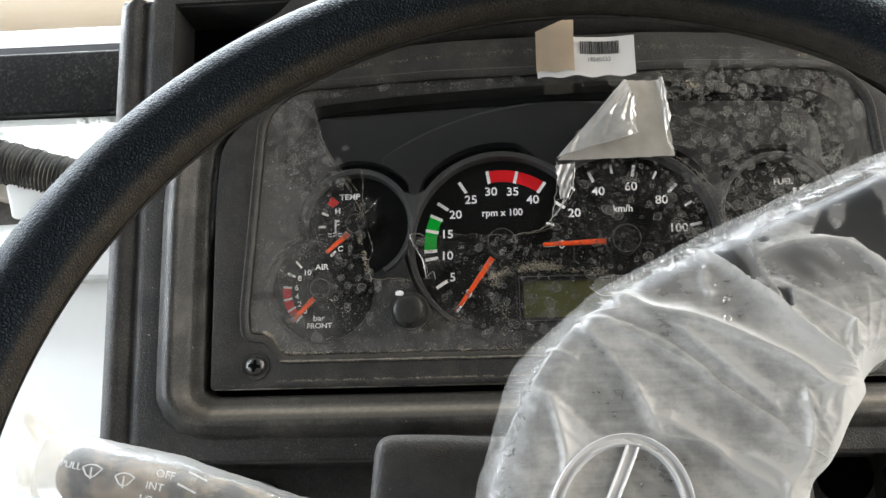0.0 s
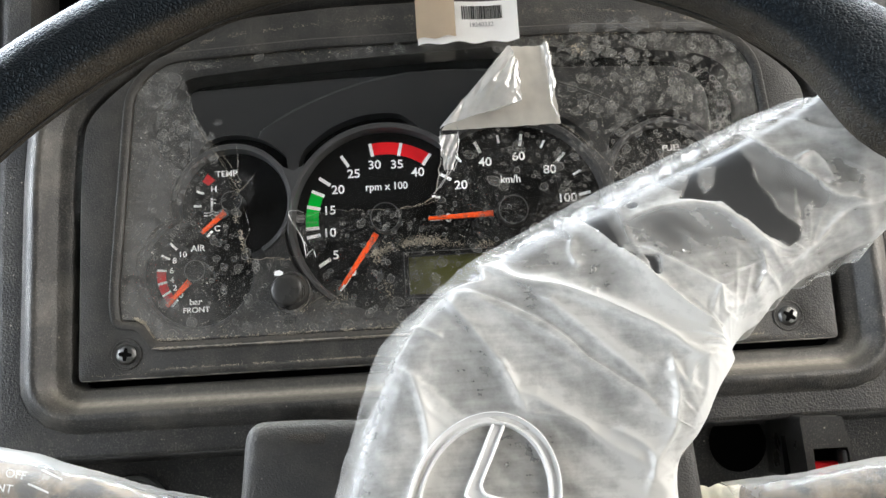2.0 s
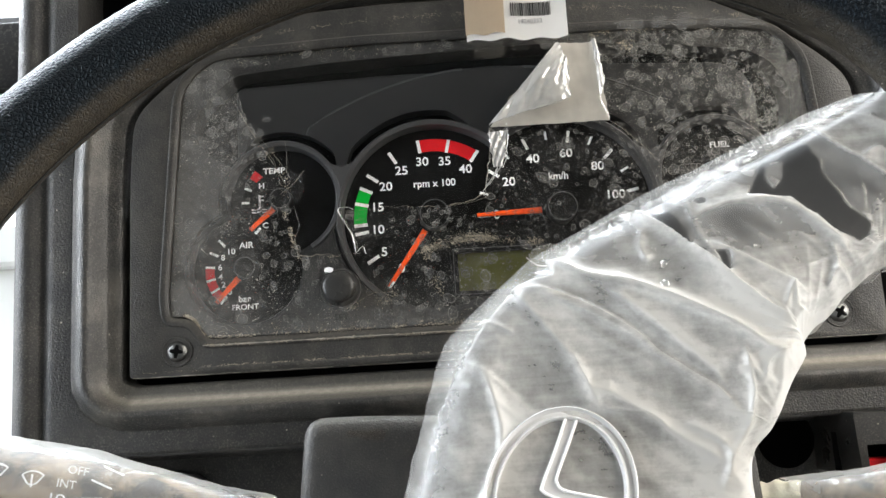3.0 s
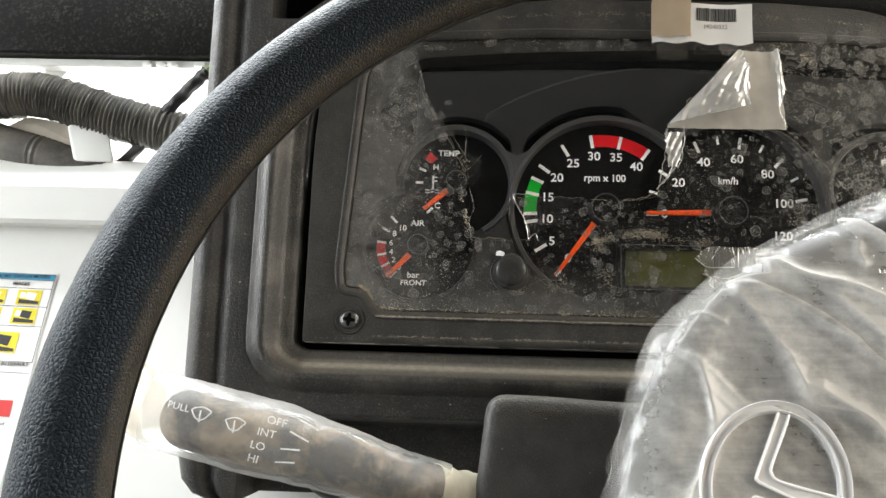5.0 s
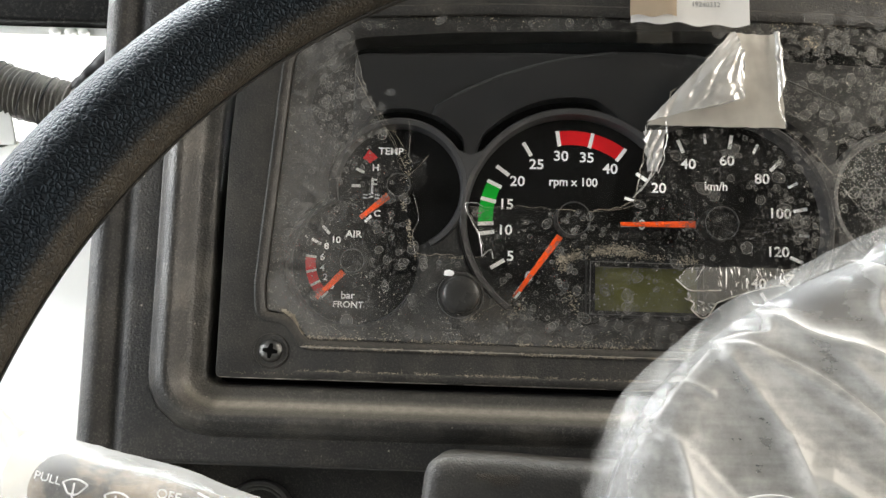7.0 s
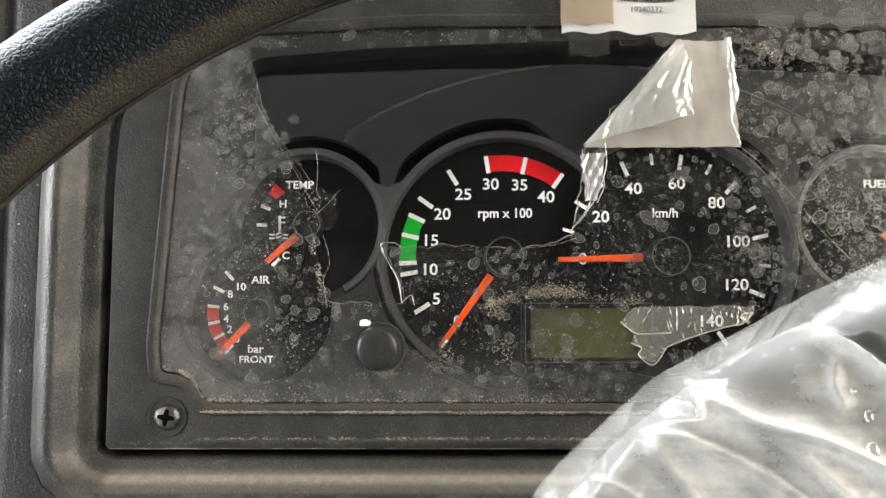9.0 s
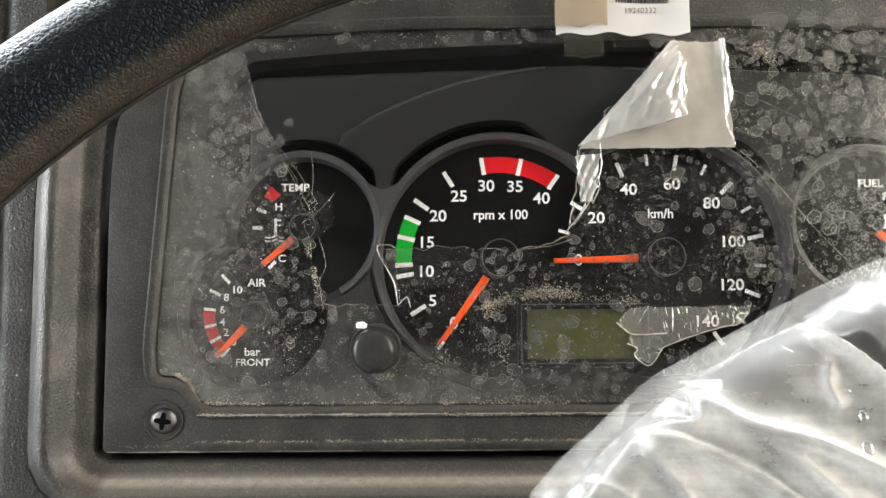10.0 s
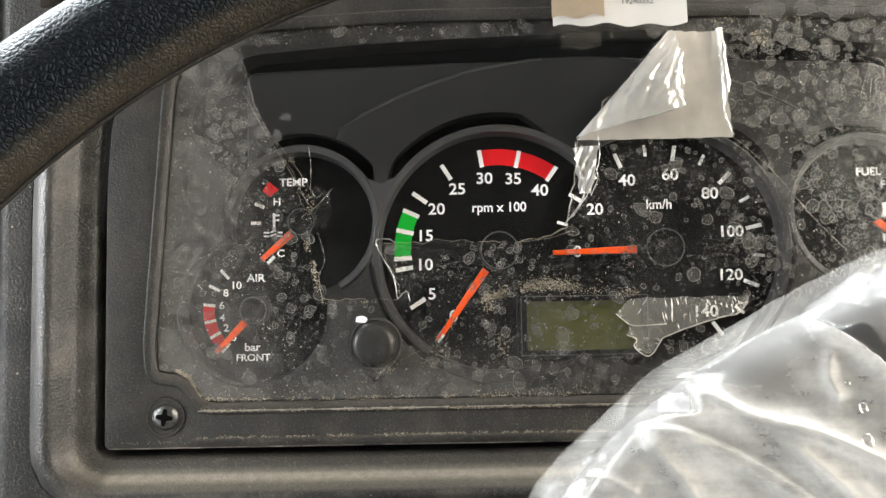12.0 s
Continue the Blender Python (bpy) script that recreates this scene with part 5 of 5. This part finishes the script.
        crest = np.maximum(0, 1 - np.abs(tuck) * 5) * np.exp(-far / reach) * np.minimum(1, far / 4)
        height, milk = height + 1.1 * crest, milk + 0.12 * crest
    peak, pile = np.zeros(u.shape), np.zeros(u.shape)
    for turn, (points, tall, wide, white) in enumerate(folds):
        line = [x.to_tuple()[:2] for x in smooth_path([(*x, 0) for x in points], 5)]
        off, along, flank = far_from(line, bent_u, bent_v)
        ends = np.clip(np.minimum(along, 1 - along) * 7 + 0.15, 0, 1)
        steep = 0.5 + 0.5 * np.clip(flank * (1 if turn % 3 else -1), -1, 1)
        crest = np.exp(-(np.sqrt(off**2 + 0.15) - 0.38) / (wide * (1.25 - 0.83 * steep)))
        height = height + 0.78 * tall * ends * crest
        # painted highlight on each crest: sharp on one flank, fading down the other
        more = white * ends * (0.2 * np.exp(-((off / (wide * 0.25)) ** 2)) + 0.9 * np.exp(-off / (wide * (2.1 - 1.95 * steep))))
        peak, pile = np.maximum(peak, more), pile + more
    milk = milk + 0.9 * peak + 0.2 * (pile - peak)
    span = np.linalg.norm(q - p, axis=1)[:, None]
    near, far = w[None, :] * span, (1 - w)[None, :] * span
    upper = np.clip((np.arange(len(left)) - 92) / 46, 0, 1)[:, None]
    edge = np.exp(-far / 7) * (0.12 + 0.2 * upper)
    # clearer towards the left edge, to tone down the light it catches
    thin = 0.2 + 0.8 * np.clip(near / 24, 0, 1)
    milk = np.clip(milk * thin + edge * (1 + 0.8 * fine), 0.07 + 0.06 * np.clip(near / 16, 0, 1), 0.92)
    milk = np.where(over[None, :] > 1, (0.08 + 0.32 * (s > across))[None, :] + 0.2 * fine, milk)

    def inside(points, margin):
        hit = np.zeros(u.shape, bool)
        x, y = u + fine * margin, v + soft * margin
        for (ax, ay), (bx, by) in zip(points, [*points[1:], points[0]]):
            if ay != by:
                hit ^= ((ay > y) != (by > y)) & (x < (bx - ax) * (y - ay) / (by - ay) + ax)
        return hit

    cling = np.zeros(u.shape, bool)
    for points in wet:
        cling |= inside(points, 3)
    cling &= ~inside(island, 4)
    cling = cling.astype(float)
    cling[1:-1, 1:-1] = (cling[1:-1, 1:-1] * 2 + cling[:-2, 1:-1] + cling[2:, 1:-1] + cling[1:-1, :-2] + cling[1:-1, 2:]) / 6
    milk = milk * (1 - cling) + 0.02 * cling
    calm = 1 - np.exp(-((((u - 8) / 29) ** 2 + ((v + 3) / 34) ** 2) ** 3))
    height = height * (1 - 0.5 * cling) * calm
    pillow = 4.0 * (1 - np.abs(2 * w - 1) ** 1.6)[None, :] - 21 * np.clip(1 - near / 27, 0, 1) ** 2.2 - 10 * np.exp(-far / 4.5)
    rise = np.minimum(1, 0.06 + np.minimum(0.055 * near, 0.12 * far))
    n = dish(u, v) - 1 + pillow + height * rise - (over * np.where(s > 0, 1.8, 3.6))[None, :]
    wide = (q - p) / np.linalg.norm(q - p, axis=1)[:, None]
    push = np.where(w < 0.5, 1, -1)[None, :] * (fine * 0.7 + (over * 0.2)[None, :] + fine * (over * 0.5)[None, :])
    rows = [[on_wheel(a + d[0] * k, b + d[1] * k, h) for a, b, h, k in zip(*row)] for row, d in zip(zip(u, v, n, push), wide)]
    ob = thing("plastic_cover", (0, -178, -52), "crumpled clear polythene cover over the wheel hub and spoke", "plastic cover")
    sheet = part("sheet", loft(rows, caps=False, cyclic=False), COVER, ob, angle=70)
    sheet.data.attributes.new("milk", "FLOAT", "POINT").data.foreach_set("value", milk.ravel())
    for a, b, r in ((52, 71, 1.9), (53, 80, 1.5), (71, 92, 1.0), (71, 87, 0.8), (50, 87, 0.9), (72, 117, 0.8), (89, 123, 0.8), (118, 136, 0.9), (147, 136, 1.1), (89, 84, 0.8)):
        k = np.unravel_index(np.argmin(np.hypot(u - a, v - b)), u.shape)
        drop = bmesh.new()
        bmesh.ops.create_uvsphere(drop, u_segments=14, v_segments=8, radius=1)
        bmesh.ops.transform(drop, matrix=WHEEL @ Matrix.Translation((a, b, float(n[k]) + 0.2)) @ Matrix.Diagonal((r, r * 1.15, r * 0.5, 1)), verts=drop.verts)
        part("water_drop", drop, DROP, ob, "clear water drop")
    return ob


DROP = sheer("water_drop", (0.3, 0.3, 0.3), 0.08, 0.03, None, 2.5, 0.0)
wheel_bag()

# ---- column, stalks ----
SCUFF = sheer("pale_scuff", (0.5, 0.43, 0.34), 0.14, 0.5, None, 0.1, 0.0)


def column_shroud():
    ob = thing("column_shroud", (0, -30, -150), "dark grey grained plastic steering column shroud", "column shroud")
    front = rounded([(-109, -97), (109, -97), (105, -40.5), (0, -41), (-45, -40.2), (-75, -38.4), (-103, -38.2)], [3, 3, 9, 20, 20, 20, 10], 6)
    rings = [[(x, -59, z) for x, z in outward(front, -7)], [(x, -58.2, z) for x, z in outward(front, -3.6)], [(x, -56.6, z) for x, z in outward(front, -1.2)], [(x, -53.6, z) for x, z in front], [(x * 0.96, 14, z - 6) for x, z in front]]
    part("upper_shell", loft(rings), SHROUD, ob)
    scuff = ragged([(-83, -46.6), (-72, -49.5), (-67, -50), (-64.5, -46), (-66, -44.4), (-76, -45.2), (-83, -44.2)], 1.5, 1.0, 2)
    part("scuff", slab(scuff, -59.15, -59.0), SCUFF, ob, "pale rubbed patch near the top edge", smooth=False)
    front = rounded([(-110, -124), (111, -124), (109.2, -98.5), (-108.2, -98.5)], [9, 9, 3, 3], 6)
    rings = [[(x, y, z) for x, z in outward(front, d)] for d, y in ((-3.5, -57.5), (-1.2, -56.6), (0, -54), (-3, 14))]
    part("lower_shell", loft(rings), SHROUD, ob)
    return ob


column_shroud()


STALKS = {
    -1: smooth_path([(-257, -66, -51.5), (-219, -68, -60.5), (-180, -68, -69), (-145, -61, -80), (-118, -48, -87.5), (-92, -28, -94)], 20),
    1: smooth_path([(262, -74, -82), (220, -74, -84), (180, -72, -87), (145, -64, -90), (118, -48, -93), (92, -28, -96)], 20),
}


def stalk_point(side, t, off=0.0):
    """Along a stalk from its tip: t 0..1. side -1: wiper stalk, 1: lamp stalk."""
    path = STALKS[side]
    if t <= 0:
        return path[0] + (path[0] - path[4]).normalized() * (-t * 165) + Vector((0, 0, off))
    k = min(t, 1) * (len(path) - 1)
    return path[int(k)].lerp(path[min(int(k) + 1, len(path) - 1)], k - int(k)) + Vector((0, 0, off))


def stalk(side, name, label):
    ob = thing(name, (side * 110, -78, -82), label, "stalk", group="column stalks")
    axis = [stalk_point(side, (k / 60) ** 1.6) for k in range(61)]
    slim = lambda t, a: 14.2 * math.sqrt(max(0.04, 1 - max(0, 1 - t**1.6 / 0.07) ** 2)) * (1 - 0.26 * t**1.6)  # noqa: E731
    lever = part("lever", tube(axis, slim, 28), SLEEVED, ob)
    wrap = [stalk_point(side, 0.72 + 0.28 * k / 40) for k in range(41)]
    part("tape", tube(wrap, lambda t, a: 12.4 + 0.9 * noise.noise(Vector((t * 9, math.cos(a) * 1.5, math.sin(a) * 1.5))) + 0.35 * math.sin(t * 34 + 2 * math.cos(a)), 32, False), TAPE, ob, "cream masking tape wound round the stalk")
    if side > 0:
        return ob
    turn = -12.1

    def mark(text, t, off, h=4.2):
        p = stalk_point(side, t, off)
        word(text, p.x, p.z, h, p.y - math.sqrt(max(4, 14**2 - off**2)) - 0.7, INK, lever, turn, bold=0.0)

    mark("PULL", 0.062, 5.8, 3.2)
    for t, text, off, fall in ((0.298, "OFF", 10.6, 2.2), (0.28, "INT", 4.8, 2.2), (0.262, "LO", -1.6, 0.2), (0.25, "HI", -8.0, 0)):
        mark(text, t, off, 3.6)
        p = stalk_point(side, t + 0.075, off + 2)
        d = math.sqrt(13.6**2 - min(off + 2, 12) ** 2) + 0.8
        part("pointer_line", bar((p.x - 4.4, p.z + fall), (p.x + 4.4, p.z - fall), 0.7, p.y - d), INK, lever, smooth=False)
    for t, off in ((0.115, 5.4), (0.2, 5.0)):
        p = stalk_point(side, t, off)
        y = p.y - 14.4
        arc = [(p.x + 0.6 + 7.4 * math.sin(radians(a)), p.z - 4.4 + 7.4 * math.cos(radians(a))) for a in range(-34, 47, 10)]
        fan = [*arc, (p.x + 2.4, p.z - 2.4), (p.x + 0.4, p.z - 2.9), (p.x - 1.6, p.z - 2.0)]
        lines = [bar(fan[k], fan[(k + 1) % len(fan)], 0.55, y) for k in range(len(fan))] + [bar((p.x + 0.2, p.z - 3.8), (p.x + 0.8, p.z + 1.6), 0.6, y)]
        part("wiper_mark", joined(*lines), INK, lever, smooth=False)
    return ob


SLEEVED = plastic("dusty_stalk_plastic", (0.03, 0.03, 0.03), 0.5, 900, 0.3, 2.2, (0.27, 0.205, 0.135), 0.8, 0, 0.43)
stalk(-1, "wiper_stalk", "black wiper stalk with white symbols, dusty, in a clear sleeve")
stalk(1, "lamp_stalk", "black lamp stalk in a clear plastic sleeve")


def sleeve(side, label):
    rows = []
    for k in range(90):
        t = k / 89
        c = stalk_point(side, -0.03 + 0.8 * t)
        row = []
        for s in range(56):
            a = 2 * math.pi * s / 56
            q = Vector((t * 6 + side, math.cos(a) * 1.3, math.sin(a) * 1.3 + 3))
            r = 16.0 + 0.9 * noise.noise(q) + 0.8 * abs(noise.noise(q * 2.4)) + 0.3 * abs(noise.noise(q * 5))
            r *= 1.1 - 0.27 * t
            if math.sin(a) > 0.1:
                r += 2.2 * math.sin(a) ** 2 * math.exp(-((t - 0.33) / 0.24) ** 2)
            row.append(c + Vector((-side * 0.21 * r * math.sin(a), -r * math.cos(a), r * math.sin(a))))
        rows.append(row)
    bm = loft(rows, caps=False)
    # loose open end beyond the tip
    flare = []
    for k in range(20):
        t = k / 19
        c = stalk_point(side, -0.03) + Vector((side * 16 * t, 0, 4 * t))
        row = []
        for s in range(56):
            a = 2 * math.pi * s / 56
            q = Vector((t * 1.5, math.cos(a) * 2.2, math.sin(a) * 2.2 + side))
            r = 16.2 * (1 - 0.12 * t) + 11 * t * max(0, math.sin(a)) ** 3 + 3.5 * t * noise.noise(q)
            row.append(c + Vector((0, -r * math.cos(a) * (1 - 0.75 * t), r * math.sin(a))))
        flare.append(row)
    ob = thing("stalk_sleeve", stalk_point(side, 0.5), label, "plastic cover", group="stalk sleeves")
    part("tube", bm, BAG, ob, angle=70)
    part("loose_end", loft(flare, caps=False), FRINGE, ob, "frayed milky open end", angle=70)
    return ob


sleeve(-1, "crumpled clear plastic sleeve over the wiper stalk")
sleeve(1, "crumpled clear plastic sleeve over the lamp stalk")

# ---- cab interior behind the dashboard ----
def slope(z):
    """Depth of the sloping toe board at a height."""
    return 145 + 0.25 * (z - 38)


def cab_front():
    wall = thing("wall_front", (-500, 170, -300), "white painted steel front bulkhead of the cab", "bulkhead", kind="structure")
    board = [(slope(77), 77), (slope(-420), -420), (slope(-420) + 6, -420), (slope(77) + 6, 77)]
    part("toe_board", loft([[(x, y, z) for y, z in board] for x in (-1500, 720)]), WHITE, wall, smooth=False)
    ledge = [(156, 75.6), (139, 75.6), (136.5, 78.6), (136, 103.6), (138, 107.6), (165, 131.6), (300, 131.6), (300, 75.6)]
    part("ledge", loft([[(x, y, z) for y, z in ledge] for x in (-1500, 720)]), WHITE, wall, angle=25)
    part("recess_wall", box(-1500, 720, 290, 296, 120, 300), WHITE, wall, smooth=False)
    part("top_flange", box(-1500, 720, 158, 172, 206.6, 212.6, 1), WHITE, wall, smooth=False)
    rng = random.Random(3)
    for x in (-372, -361, -352, -330):
        blob = turned(x, 209, [(0.5, 154), (3, 155), (4, 157), (3.5, 160)], 12)
        bmesh.ops.scale(blob, vec=(rng.uniform(0.9, 1.5), 1, 0.7), space=Matrix.Translation((-x, -157, -209)), verts=blob.verts)
        part("sealant_blob", blob, WHITE, wall)
    return wall


cab_front()
solo("cross_beam", box(-1500, 720, 148, 172, 213, 266, 3), BEAM, "dusty black padded beam below the windscreen", "beam", "structure")


def windscreen():
    ob = thing("window_1", (-400, 345, 345), "windscreen with a white lower frame and a black rubber seal", "windscreen", kind="structure")
    for z0, z1, mat in ((340, 342, WHITE), (342.5, 344.5, RUBBER), (345, 347, WHITE), (347.5, 349.5, RUBBER)):
        part("seal", box(-1500, 720, 322, 362, z0, z1), mat, ob, smooth=False)
    part("window_frame", box(-1500, 720, 327, 367, 350, 374, 3), WHITE, ob)
    part("scuttle", box(-1500, 720, 296, 362, 300, 340), RUBBER, ob)
    pane = part("pane", box(-1500, 720, 345, 350, 374, 900), GLASS, ob, smooth=False)
    pane.visible_shadow = False
    return ob


windscreen()


def corrugated_hose():
    ob = thing("wiring_hose", (-420, 160, 150), "grey corrugated wiring conduit, dusty, bound with tape", "hose")
    path = smooth_path([(-640, 175, 143.6), (-560, 160, 163.6), (-505, 155, 175.6), (-462, 155, 181.6), (-426, 158, 174.6), (-389, 162, 164.1), (-340, 168, 154.6), (-270, 182, 141.6)], 60)
    rib = lambda t, a: 16.3 + 1.1 * math.sin(t * 400 / 4.6 * 2 * math.pi + 1.5 * math.sin(a) + 2 * math.sin(t * 25)) + 1.1 * noise.noise(Vector((t * 18, math.cos(a), math.sin(a))))  # noqa: E731
    part("conduit", tube(path, rib, 24), GREY_HOSE, ob)
    part("tape_band", tube(path[118:150], lambda t, a: 17.6 + 0.8 * noise.noise(Vector((t * 6, math.cos(a) * 2, math.sin(a) * 2))), 24), RUBBER, ob, "black tape binding")
    for k in (120, 160, 186, 205, 218, 232, 240, 262, 270, 300, 318, 340):
        part("thread", tube([(p.x, p.y, p.z) for p in circle_round(path[k], path[k + 4] - path[k], 17.6)], 0.5, 6), RUBBER, ob)
    return ob


def circle_round(centre, axis, r):
    axis = axis.normalized()
    side = axis.orthogonal().normalized()
    up = axis.cross(side)
    return [centre + (side * math.cos(a) + up * math.sin(a)) * r + axis * 3 * math.sin(a) for a in [2 * math.pi * k / 24 for k in range(25)]]


corrugated_hose()
solo("lower_hose", tube(smooth_path([(-600, 185, 171.6), (-520, 172, 155.6), (-485, 166, 144.6), (-444, 168, 133.6), (-380, 178, 115.6)], 20), lambda t, a: 14 + 0.4 * math.sin(t * 240), 20), GREY_HOSE, "dark grey hose lying behind the ledge", "hose")


def taped_cable():
    ob = thing("taped_cable", (-350, 160, 130), "thin cable bundle wound in black tape with green wires bared", "cable")
    path = smooth_path([(-322, 152, 201.6), (-330, 152, 193.6), (-345, 155, 179.6), (-360, 160, 163.6), (-379, 168, 142.6), (-402, 176, 123.6)], 14)
    part("binding", tube(path, lambda t, a: 4.6 + 1.6 * noise.noise(Vector((t * 16, math.cos(a) * 1.4, math.sin(a) * 1.4))), 14), RUBBER, ob)
    for k, mat in enumerate((WIRE_GREEN, WIRE_GREEN, YELLOW)):
        part("wire", tube(smooth_path([(-326, 150 + k, 198 - k), (-318, 149 + k, 204 - 2 * k), (-306, 150, 207 - 2 * k), (-285, 156, 207 - 2 * k)], 8), 1.5, 8), mat, ob)
    return ob


WIRE_GREEN = plain("green_wire", (0.16, 0.36, 0.06), 0.4)
taped_cable()
# beige puts the shade on this dirty white paint into its colour
SHADED_PAINT = plain("dirty_shaded_white_paint", (0.5, 0.45, 0.37), 0.6, 0, 0.2, 40)
solo("bracket_plate", slab(rounded([(-500, 131), (-394, 131), (-432, 161), (-468, 166), (-486, 156)], 4), 164, 167, 0.8), SHADED_PAINT, "dirty white steel plate behind the hoses, painted beige as shaded", "bracket")
solo("bracket_tab", slab(rounded([(-423, 129), (-392, 129), (-398, 151), (-408, 158), (-431, 158)], 4), 156, 158.5, 0.8), WHITE, "small white steel bracket behind the ledge", "bracket")
solo("bracket_strap", joined(slab([(-490, 166), (-472, 166), (-438, 212), (-456, 212)], 170, 173)), WHITE, "white steel strap behind the hose", "bracket")


def sticker():
    """Instruction sheet stuck on the toe board: u from its right edge leftwards, v down the slope."""
    ob = thing("instruction_sticker", (-470, slope(-60), -60), "white instruction sticker with a cyan heading and yellow pictograms", "sticker")
    down = Vector((-0.035, -0.2425, -0.9695))
    start = Vector((-421, slope(38) - 0.6, 38))

    def at(u, v, lift=0.0):
        return start + Vector((-u, 0, u * 0.02)) + down * v + Vector((0, -lift, 0))

    def quad(points, lift, thick=0.15):
        return loft([[at(u, v, lift) for u, v in points], [at(u, v, lift - thick) for u, v in points]])

    def rect(u0, v0, u1, v1, lift, mat, name, parent, label=""):
        return part(name, quad([(u0, v0), (u1, v0), (u1, v1), (u0, v1)], lift), mat, parent, label, smooth=False)

    def say(text, u, v, h, mat, parent, align=0.0):
        bm = lettering(text, h, 0.015)
        wide = max(p.co.x for p in bm.verts)
        turn = Matrix(((1, 0, down.x * -1), (0, 1, -down.y), (0, 0, -down.z))).to_4x4()
        bmesh.ops.transform(bm, matrix=Matrix.Translation(at(u + wide * align, v, 0.5)) @ turn, verts=bm.verts)
        part("lettering", bm, mat, parent, smooth=False)

    sheet = rect(-1.2, -1, 150, 165, 0.0, PAPER, "sheet", ob)
    rect(0, 0, 150, 4.6, 0.3, CYAN, "heading_band", sheet, "cyan heading band")
    say("ECONOMY SWITCH MODES", 4, 2.4, 2.7, BLACK_INK, sheet, 1.0)
    say("IMAGES", 24, 8.2, 2.7, BLACK_INK, sheet)
    for v in (0, 4.8, 11.4, 25.5, 40.5, 67, 75):
        rect(0, v, 150, v + 0.35, 0.35, BLACK_INK, "rule", sheet)
    rect(0, 0, 0.35, 67, 0.35, BLACK_INK, "rule", sheet)
    for u, v, w, h in ((6.5, 13, 18, 11.5), (33, 13, 18, 11.5), (6.5, 27, 18, 12), (33, 27, 18, 12), (15, 45.5, 24, 15.5), (60, 45.5, 24, 15.5)):
        icon = rect(u, v, u + w, v + h, 0.35, YELLOW, "pictogram", sheet, "yellow pictogram of a truck on a slope")
        part("slope", quad([(u + 1, v + h - 1), (u + 1, v + h - 3.2), (u + w - 2, v + h * 0.62), (u + w - 2, v + h - 1)][::-1], 0.5), BLACK_INK, icon, smooth=False)
        part("cab", quad([(u + w * 0.66, v + h * 0.18), (u + w * 0.86, v + h * 0.14), (u + w * 0.9, v + h * 0.5), (u + w * 0.68, v + h * 0.56)], 0.5), PAPER, icon, smooth=False)
        part("truck", quad([(u + w * 0.2, v + h * 0.2), (u + w * 0.62, v + h * 0.12), (u + w * 0.66, v + h * 0.55), (u + w * 0.26, v + h * 0.68)], 0.5), PAPER if v < 20 else BLACK_INK, icon, smooth=False)
    say("SWITCH IN DEFAULT", 2, 69.2, 2.6, BLACK_INK, sheet, 1.0)
    say("POSITION", 32, 73, 2.4, BLACK_INK, sheet, 1.0)
    # maker's mark as plain red bars
    for u in (6, 18, 30, 42):
        rect(u, 95, u + 9.5, 106.5, 0.35, RED_INK, "maker_mark", sheet)
    for k, text in enumerate(("starting and", "clutch wear", "operators", "filters", "WORK &", "is running")):
        say(text, 8 + 1.5 * k, 111.5 + (0, 11, 16, 21, 26, 36)[k], 2.5, GREY_INK, sheet, 1.0)
    return ob


sticker()

# ---- cab shell, in upright axes (metres) ----
def shell(name, x0, x1, y0, y1, z0, z1, mat, label, category):
    bm = box(x0 * 1000, x1 * 1000, y0 * 1000, y1 * 1000, z0 * 1000, z1 * 1000)
    mid = Vector(((x0 + x1) / 2, (y0 + y1) / 2, (z0 + z1) / 2))
    bmesh.ops.translate(bm, vec=-mid * 1000, verts=bm.verts)
    ob = new(name, finish(bm, name, mat, False))
    ob.location = mid
    return tagged(ob, label, category, kind="structure")


TRIM = plain("grey_cab_trim", (0.09, 0.087, 0.08), 0.7, 0, 0.1, 12)
MAT = plain("dark_floor_mat", (0.05, 0.048, 0.045), 0.8, 0, 0.3, 30)
# unseen floor, roof and walls, added to shape bounced light and reflections
shell("floor", -1.5, 0.75, -1.4, 0.3, -0.03, 0.0, MAT, "dark rubber cab floor", "floor")
shell("ceiling", -1.5, 0.75, -1.4, 0.75, 1.72, 1.76, TRIM, "grey cloth cab roof lining", "ceiling")
shell("wall_back", -1.5, 0.75, -1.44, -1.4, 0.0, 1.72, TRIM, "grey trimmed rear wall of the cab", "wall")
for x0, x1, name in ((-1.54, -1.5, "wall_left"), (0.75, 0.79, "wall_right")):
    shell(name, x0, x1, -1.4, 0.7, 0.0, 0.78, TRIM, "grey door panel below the window", "wall")
    shell(name + "_header", x0, x1, -1.4, 0.7, 1.5, 1.72, TRIM, "grey panel above the door window", "wall")
    shell(name + "_pillar", x0, x1, -1.4, -0.85, 0.78, 1.5, TRIM, "grey rear door pillar", "wall")
shell("windscreen_header", -1.5, 0.75, 0.6, 0.68, 1.6, 1.72, TRIM, "grey panel above the windscreen", "wall")
shell("ground", -400, 400, -400, 400, -1.1, -1.0, plain("dusty_yard", (0.3, 0.28, 0.25), 0.9, 0, 0.2, 0.5), "pale dusty yard ground", "ground")
